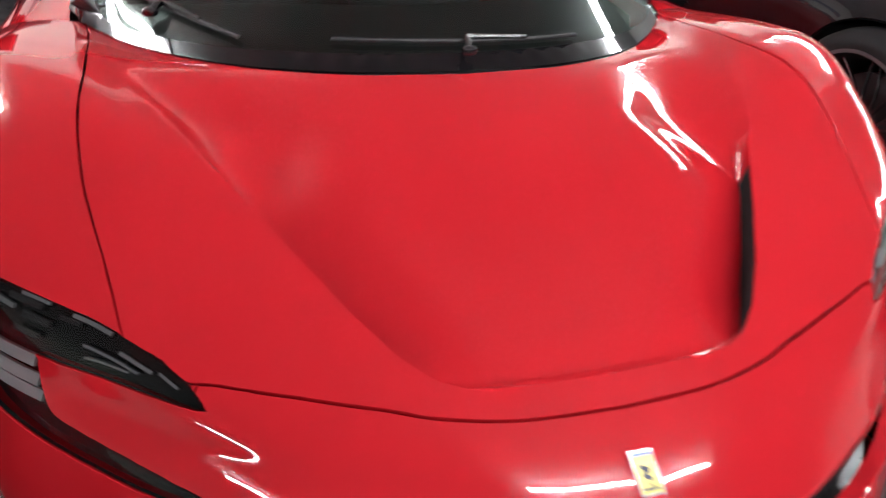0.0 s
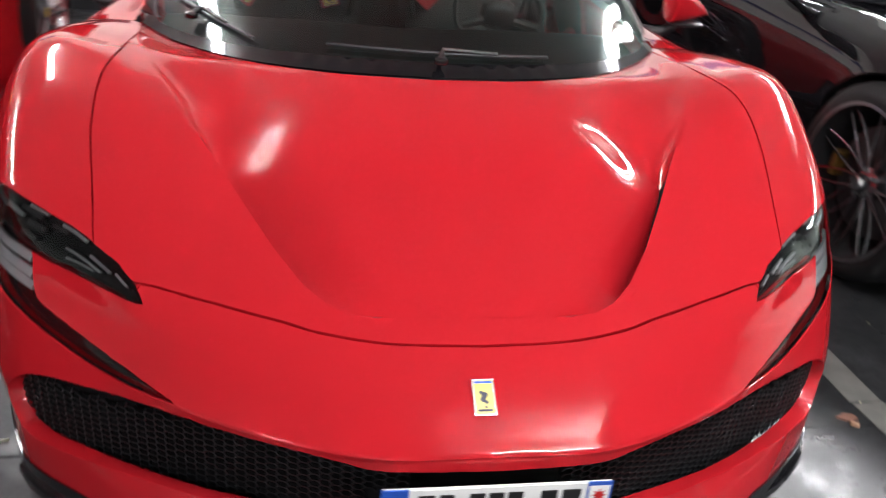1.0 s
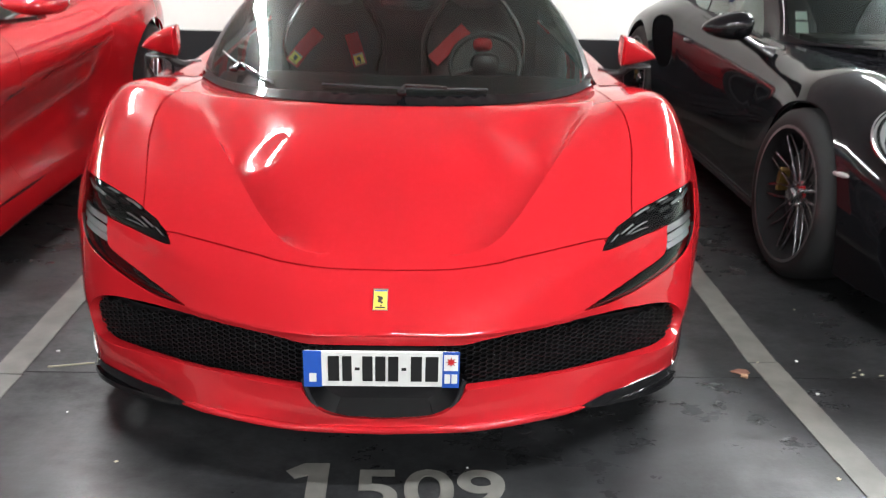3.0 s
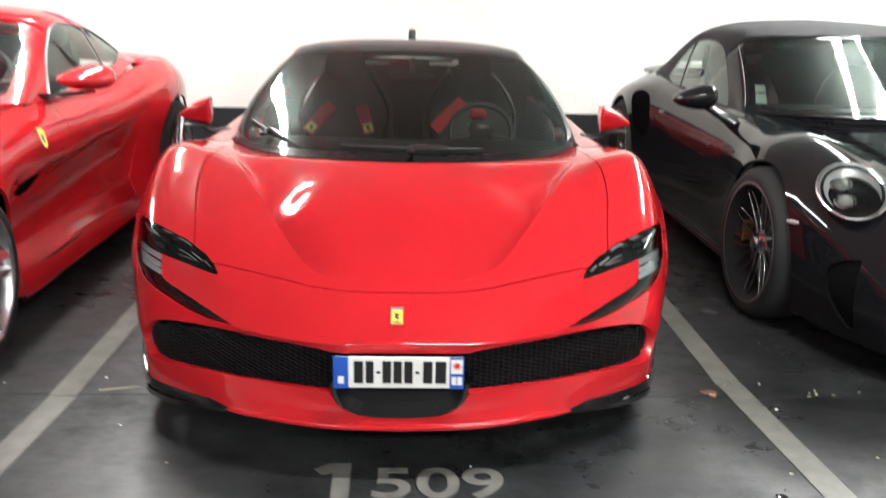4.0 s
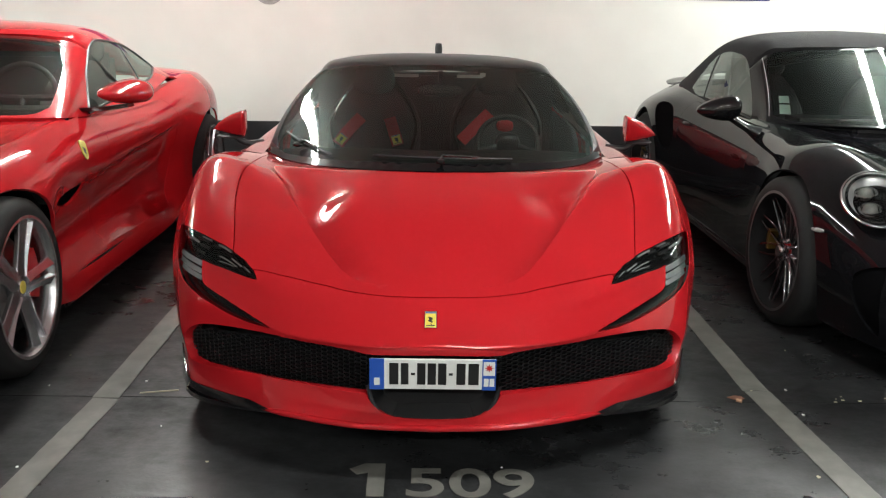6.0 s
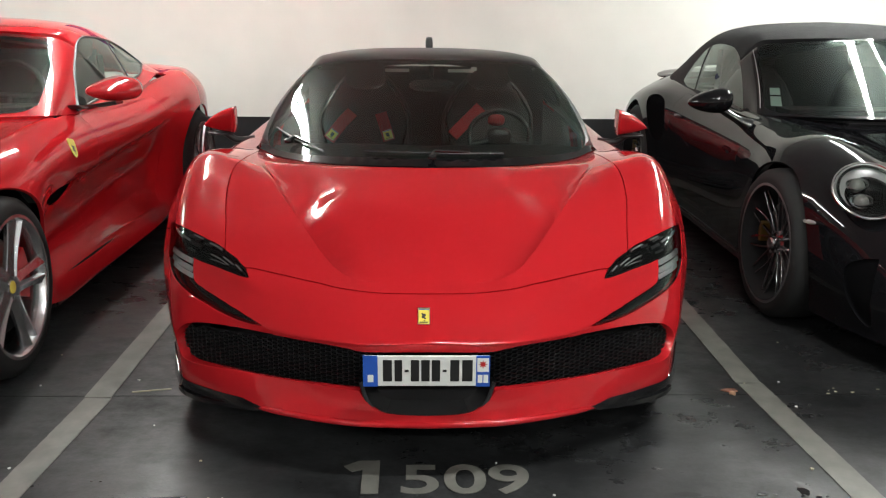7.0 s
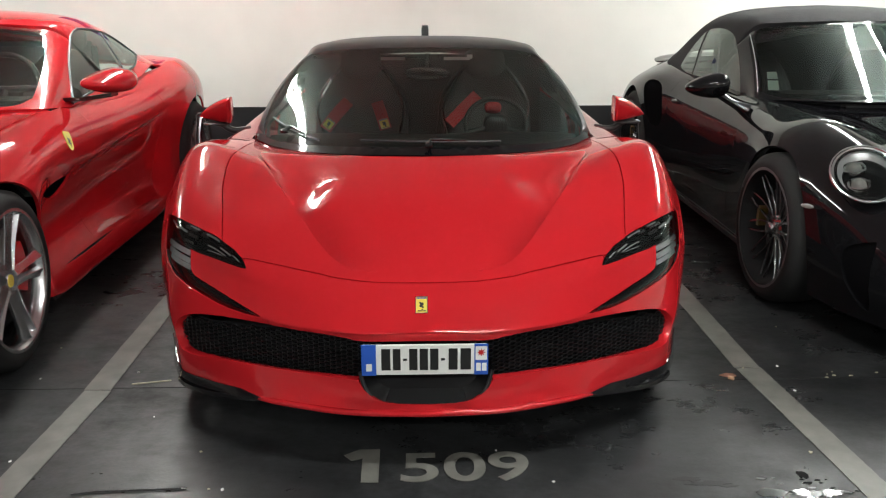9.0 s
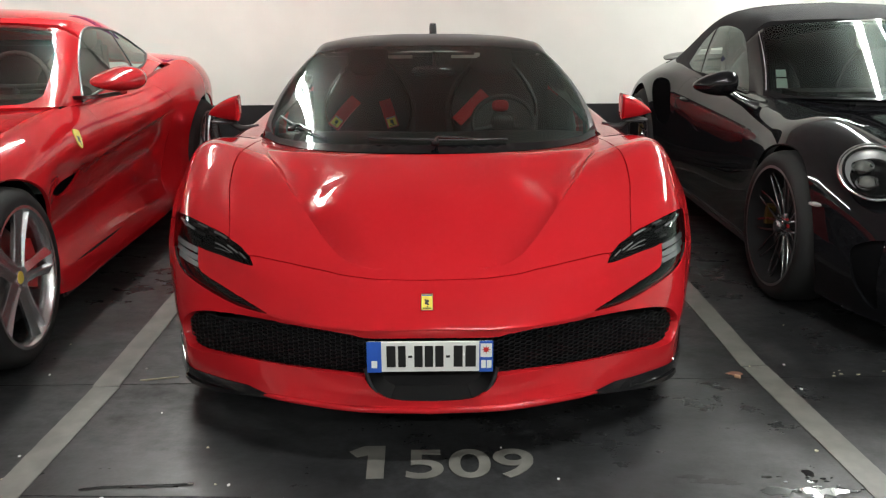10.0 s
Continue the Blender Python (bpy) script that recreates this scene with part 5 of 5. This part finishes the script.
COUPE.shape = coupe_form
coupe = neighbour("red_coupe", "glossy red grand touring coupe with silver five-spoke wheels", (-2.42, .72), COUPE, COUPE_CABIN, RED, RED, 2.56, "five",
                  {"door": ([(1.02, .83), (1.0, .6), (.98, .22)], [(1.86, .84), (1.95, .745), (1.972, .587), (1.93, .40), (1.85, .22)]),
                   "fold": COUPE_FOLD,
                   "side_vent": [(.385, .572), (.55, .586), (.79, .578), (.805, .548), (.755, .508), (.69, .486), (.60, .502), (.49, .538)]}, .93, .335)
glass_house(coupe, COUPE_CABIN,
            seam([(.06, 0), (.06, 1.5), (.08, 2.4), (.25, 2.72)], [(.25, 2.72), (1.0, 2.72), (1.72, 2.62), (1.88, 2.3)], [(1.88, 2.3), (1.92, 1.2), (1.92, 0)], [(1.92, 0), (.06, 0)]),
            seam([(.2, 4.72), (.75, 4.0), (1.29, 3.45), (2.08, 3.28), (2.69, 3.18), (3.40, 3.25)], [(3.40, 3.25), (2.62, 4.66)], [(2.62, 4.66), (1.5, 4.72), (.2, 4.72)]),
            seam([(3.425, 3.26), (3.75, 3.38), (3.99, 3.62), (4.05, 4.0), (3.82, 4.4)], [(3.82, 4.4), (3.3, 4.62), (2.645, 4.66)], [(2.645, 4.66), (3.425, 3.26)]), RED, RED, 1.93)
for s in (-1, 1):
    for edge in (((.2, 4.72), (.75, 4.0), (1.29, 3.45), (2.08, 3.28), (2.69, 3.18), (3.42, 3.25), (3.75, 3.38), (3.99, 3.62), (4.05, 4.0), (3.82, 4.4)), ((3.82, 4.4), (3.3, 4.62), (2.62, 4.67), (1.5, 4.72), (.2, 4.72)), ((3.42, 3.26), (3.0, 3.98), (2.63, 4.66))):
        bm = bmesh.new()
        q = [COUPE_CABIN.at(*e) for e in curve_through(edge, 5)]
        tube(bm, [(s * (a[0] + .001), a[1], a[2]) for a in q], .0065 if len(edge) > 3 else .004, 6)
        part("window_trim", bm, BLACK_PLASTIC, coupe, "black seal round the side window")
cabin_inside(coupe, 1.15, 1.95, .90, 1)
part("rear_bulkhead", box(bmesh.new(), -.5, .5, 2.12, 2.18, .5, 1.08, .03), LEATHER, coupe)
part("rear_panel", box(bmesh.new(), -.56, .56, 3.5, 3.56, .34, .76, .02), BLACK_PLASTIC, coupe)
for s in (-1, 1):
    alloy_wheel(coupe, s * .815, 0, .335, .23, .262, s, "five", 4)
    alloy_wheel(coupe, s * .81, 2.56, .34, .26, .262, s, "five")
    wheel_house(coupe, s, 0, .37, .60, .86)
    wheel_house(coupe, s, 2.56, .375, .60, .88)
    bm = bmesh.new()
    vs = blob(bm, (0, 0, 0), (.13, .08, .070), None, 2.5, 24)
    for v in vs:
        t = (v.co.y / .08 + 1) / 2
        k = .30 + .70 * t ** .55
        v.co.x, v.co.z = v.co.x * (.6 + .4 * k), v.co.z * k * (.66 + .34 * smooth(-.13, .03, v.co.x)) + .004 - .012 * (1 - t)
        v.co.z = max(v.co.z, -.048)
        v.co.y *= 1.35
        v.co = Vector((s * (v.co.x + .97), v.co.y + .98 + .05 * t, v.co.z + .955))
    if s < 0:
        bmesh.ops.reverse_faces(bm, faces=bm.faces)
    m = part("wing_mirror", bm, RED, coupe, "red wing mirror on a black arm")
    bm = bmesh.new()
    ribbon(bm, [(s * .76, 1.03, .862), (s * .86, 1.0, .868), (s * 1.0, .99, .89)], [(0, 0, 1)] * 3, [.05, .04, .07], .018)
    part("mirror_arm", bm, BLACK_GLOSS, m)
    y = net_place(COUPE, .72, .725)
    p = COUPE.at(*y)
    n = Vector((.93, 0, .36)).normalized()
    up = Vector((0, .25, 1))
    up = (up - n * up.dot(n)).normalized()
    mm = Matrix((up.cross(n), up, n)).transposed().to_4x4()
    mm.translation = Vector(p) + n * .001
    if s < 0:
        mm = Matrix.Diagonal((-1, 1, 1, 1)) @ mm
    badge(coupe, mm, .052, .082, True)
    bm = bmesh.new()
    blob(bm, (s * .905, 1.98, .735), (.008, .045, .022), None, 2.5, 14)
    part("door_handle", bm, RED, coupe)
    bm = bmesh.new()
    box(bm, s * .82 - .03, s * .82 + .03, .45, 2.2, .085, .125, .01)
    part("sill", bm, BLACK_PLASTIC, coupe)
coupe.matrix_basis = pose(-2.42, .72, 0)

# ---- the black convertible ----
CABRIO = Net(rows_of([
    (-1.02, (0, .22, .36, .44, .48, .48, .45), (.40, .40, .39, .37, .33, .25, .15)),
    (-.90, (0, .3, .5, .6, .66, .66, .62), (.45, .45, .44, .42, .36, .26, .14)),
    (-.68, (0, .3, .52, .70, .80, .815, .77), (.54, .54, .56, .555, .45, .30, .14)),
    (-.4, (0, .3, .52, .72, .89, .915, .86), (.62, .62, .67, .695, .58, .36, .14)),
    (0, (0, .32, .54, .73, .925, .955, .90), (.71, .71, .765, .795, .68, .42, .15)),
    (.4, (0, .34, .56, .72, .88, .90, .87), (.77, .77, .79, .80, .70, .42, .15)),
    (.8, (0, .4, .64, .74, .86, .88, .86), (.81, .81, .815, .805, .70, .42, .15)),
    (1.3, (0, .4, .70, .76, .86, .88, .86), (.82, .82, .83, .815, .71, .42, .15)),
    (1.8, (0, .4, .70, .79, .89, .90, .88), (.86, .86, .86, .845, .73, .43, .15)),
    (2.15, (0, .4, .66, .80, .935, .94, .90), (.91, .91, .90, .86, .75, .44, .16)),
    (2.5, (0, .4, .62, .78, .93, .95, .91), (.92, .92, .90, .84, .72, .44, .18)),
    (2.85, (0, .4, .60, .74, .89, .92, .87), (.86, .86, .84, .78, .66, .44, .20)),
    (3.2, (0, .4, .56, .66, .78, .80, .76), (.70, .70, .68, .64, .55, .42, .25)),
]))
CABRIO_CABIN = Net([
    [(0, .52, .822), (.3, .55, .822), (.52, .62, .82), (.70, .76, .812), (.725, .88, .81), (.75, .97, .81)],
    [(0, .82, .99), (.28, .84, .985), (.48, .89, .98), (.635, .98, .97), (.70, 1.06, .89), (.755, 1.15, .82)],
    [(0, 1.19, 1.203), (.27, 1.2, 1.198), (.46, 1.23, 1.19), (.58, 1.28, 1.165), (.68, 1.36, 1.0), (.765, 1.42, .83)],
    [(0, 1.5, 1.268), (.26, 1.5, 1.258), (.45, 1.52, 1.238), (.58, 1.56, 1.19), (.70, 1.6, 1.02), (.775, 1.65, .84)],
    [(0, 2.05, 1.236), (.25, 2.05, 1.228), (.45, 2.05, 1.206), (.575, 2.05, 1.155), (.685, 2.05, 1.012), (.775, 2.02, .858)],
    [(0, 2.75, .968), (.24, 2.73, .963), (.45, 2.68, .95), (.59, 2.6, .93), (.68, 2.45, .912), (.75, 2.3, .895)],
], bow=True)
cabrio = neighbour("convertible", "glossy black sports convertible with its black soft top up", (2.46, 1.354), CABRIO, CABRIO_CABIN, BLACK_PAINT, FABRIC, 2.45, "many",
                   {"door": ([(.62, .79), (.60, .6), (.66, .2)], [(1.72, .83), (1.76, .6), (1.70, .2)]),
                    "side_intake": [(2.16, .735), (2.12, .784), (1.99, .789), (1.88, .745), (1.82, .60), (1.86, .515), (1.99, .506), (2.08, .59)],
                    "bumper_intake": [(-.56, .40), (-.605, .44), (-.64, .455), (-.668, .44), (-.668, .22), (-.64, .195), (-.60, .235), (-.565, .31)]}, .91, .335)
glass_house(cabrio, CABRIO_CABIN,
            seam([(.06, 0), (.06, 1.5), (.08, 2.5), (.25, 3.02)], [(.25, 3.02), (1.0, 3.08), (1.72, 3.04), (1.86, 2.7)], [(1.86, 2.7), (1.90, 1.2), (1.90, 0)], [(1.90, 0), (.06, 0)]),
            seam([(.15, 4.62), (.75, 4.2), (1.61, 3.76), (2.49, 3.48), (3.19, 3.36), (3.60, 3.44)], [(3.60, 3.44), (3.10, 4.90)], [(3.10, 4.90), (1.5, 4.86), (.15, 4.62)]),
            seam([(3.66, 3.48), (3.74, 3.75), (3.80, 4.2), (3.86, 4.78)], [(3.86, 4.78), (3.5, 4.92), (3.16, 4.90)], [(3.16, 4.90), (3.66, 3.48)]), BLACK_PAINT, FABRIC, 1.95)
cabin_inside(cabrio, 1.0, 1.7, .86, 1, .56)
part("rear_bulkhead", box(bmesh.new(), -.52, .52, 2.02, 2.08, .5, 1.12, .03), LEATHER, cabrio)
part("rear_panel", box(bmesh.new(), -.74, .74, 3.14, 3.2, .25, .68, .02), BLACK_PLASTIC, cabrio)
bm = bmesh.new()
for v in blob(bm, (0, 2.90, .868), (.67, .13, .020), None, 3, 32):
    v.co.z += .03 * smooth(2.84, 3.03, v.co.y) - .02 * (v.co.x / .67) ** 4
for s in (-1, 1):
    box(bm, s * .5 - .02, s * .5 + .02, 2.84, 2.94, .78, .87)
part("spoiler", bm, BLACK_GLOSS, cabrio, "glossy black rear spoiler")
for s in (-1, 1):
    alloy_wheel(cabrio, s * .845, 0, .335, .20, .265, s, "many")
    alloy_wheel(cabrio, s * .80, 2.45, .34, .28, .265, s, "many")
    wheel_house(cabrio, s, 0, .37, .58, .86)
    wheel_house(cabrio, s, 2.45, .375, .58, .90)
    # round headlamp
    lv, lu = 2.84, 3.28
    n = Vector(CABRIO.at(lv, lu + .1) - CABRIO.at(lv, lu - .1)).cross(Vector(CABRIO.at(lv + .1, lu) - CABRIO.at(lv - .1, lu))).normalized()
    n = n if n.x > 0 else -n
    n = Vector((s * n.x * .8, n.y - .15, n.z + .25)).normalized()
    up = (Vector((0, .5, 1)) - n * Vector((0, .5, 1)).dot(n)).normalized()
    m = Matrix((up.cross(n), up, n)).transposed().to_4x4()
    q = CABRIO.at(lv, lu)
    m.translation = Vector((s * q[0], q[1], q[2])) + n * .012
    def ring(rx, ry, z):
        return [m @ Vector((rx * math.cos(k * math.tau / 40), ry * math.sin(k * math.tau / 40), z)) for k in range(41)]
    bm = bmesh.new()
    bowl = [[bm.verts.new(q) for q in ring(rx, ry, z)[:-1]] for rx, ry, z in ((.122, .162, .012), (.110, .150, .004), (.08, .10, -.03), (.01, .01, -.04))]
    for a, b in zip(bowl, bowl[1:]):
        for k in range(40):
            bm.faces.new((a[k], a[(k + 1) % 40], b[(k + 1) % 40], b[k]))
    lamp = part("headlamp", bm, LAMP_SILVER, cabrio, "oval headlamp with two round projectors")
    for rx, ry, z, r, mat in ((.123, .163, .014, .005, CHROME), (.104, .144, .012, .006, BLACK_GLOSS)):
        bm = bmesh.new()
        tube(bm, ring(rx, ry, z), r, 8, False)
        part("lamp_ring", bm, mat, lamp)
    for dx, dy in ((.03 * s, .05), (.03 * s, -.045)):
        bm = bmesh.new()
        r = bmesh.ops.create_uvsphere(bm, u_segments=24, v_segments=12, radius=.028, matrix=m @ pose(dx, dy, -.004))
        part("projector", bm, LENS, lamp, "clear round lens")
        bm = bmesh.new()
        tube(bm, [m @ Vector((dx + .036 * math.cos(k * math.tau / 24), dy + .032 * math.sin(k * math.tau / 24), .002)) for k in range(25)], .005, 8, False)
        part("projector_ring", bm, CHROME, lamp)
        bm = bmesh.new()
        bmesh.ops.create_circle(bm, cap_ends=True, segments=24, radius=.024, matrix=m @ pose(dx, dy, -.012))
        part("projector_back", bm, BLACK_PLASTIC, lamp)
    bm = bmesh.new()
    dome = [[bm.verts.new(q) for q in ring(.122 * c, .162 * c, .014 + .022 * (1 - c * c))[:-1]] for c in (1, .85, .65, .4, .15)]
    for a, b in zip(dome, dome[1:]):
        for k in range(40):
            bm.faces.new((a[k], a[(k + 1) % 40], b[(k + 1) % 40], b[k]))
    bm.faces.new(dome[-1])
    part("lamp_cover", bm, CLEAR, lamp)
    # mirror, side marker, bumper intake
    bm = bmesh.new()
    vs = blob(bm, (0, 0, 0), (.105, .07, .072), None, 2.3, 24)
    for v in vs:
        t = (v.co.x / .105 + 1) / 2
        v.co = Vector((s * (v.co.x + .995), v.co.y + .72 + .05 * t, v.co.z * (1.12 - .62 * t) + .894 - .022 * t))
    if s < 0:
        bmesh.ops.reverse_faces(bm, faces=bm.faces)
    mir = part("wing_mirror", bm, BLACK_PAINT, cabrio, "glossy black wing mirror")
    bm = bmesh.new()
    tube(bm, curve_through([(s * .95, .72, .85), (s * .87, .70, .80), (s * .80, .69, .765)], 5), [.02, .02, .02, .02, .02, .02, .022, .025, .03, .035, .04], 10)
    part("mirror_arm", bm, BLACK_GLOSS, mir)
    q = CABRIO.at(*net_place(CABRIO, -.34, .52))
    bm = bmesh.new()
    blob(bm, (s * (q[0] + .001), q[1], q[2]), (.007, .07, .009), pose(0, 0, 0, -10, 0, s * 6), 2.2, 16)
    part("side_marker", bm, GREY_METAL, cabrio, "pale grey side marker lamp")
    q = CABRIO.at(*net_place(CABRIO, 1.62, .70))
    bm = bmesh.new()
    blob(bm, (s * q[0], q[1], q[2]), (.02, .075, .014), None, 2.5, 14)
    part("door_handle", bm, BLACK_PAINT, cabrio)
    bm = bmesh.new()
    box(bm, s * .85 - .03, s * .85 + .03, .42, 2.05, .12, .16, .01)
    part("sill", bm, BLACK_PLASTIC, cabrio)
    bm = bmesh.new()
    pts = [CABRIO_CABIN.at(v, 3.16) for v in np.linspace(.2, 1.85, 14)]
    tube(bm, [(s * (p[0] + .004), p[1] - .004, p[2] + .004) for p in pts], .0022, 6)
    part("screen_trim", bm, CHROME, cabrio)
# paper discs inside the windscreen
for v0, v1 in ((.33, .60), (.64, .83)):
    bm = bmesh.new()
    c = [Vector(CABRIO_CABIN.at(v, u)) + Vector((0, .004, -.008)) for v, u in ((v0, 2.53), (v0, 2.80), (v1, 2.80), (v1, 2.53))]
    bm.faces.new([bm.verts.new((-q.x, q.y, q.z)) for q in c])
    r = bmesh.ops.solidify(bm, geom=bm.faces[:], thickness=.001)
    part("screen_sticker", bm, STICKER, cabrio, "pale green square sticker behind the windscreen", smooth=False)
cabrio.matrix_basis = pose(2.46, 1.354, 0)
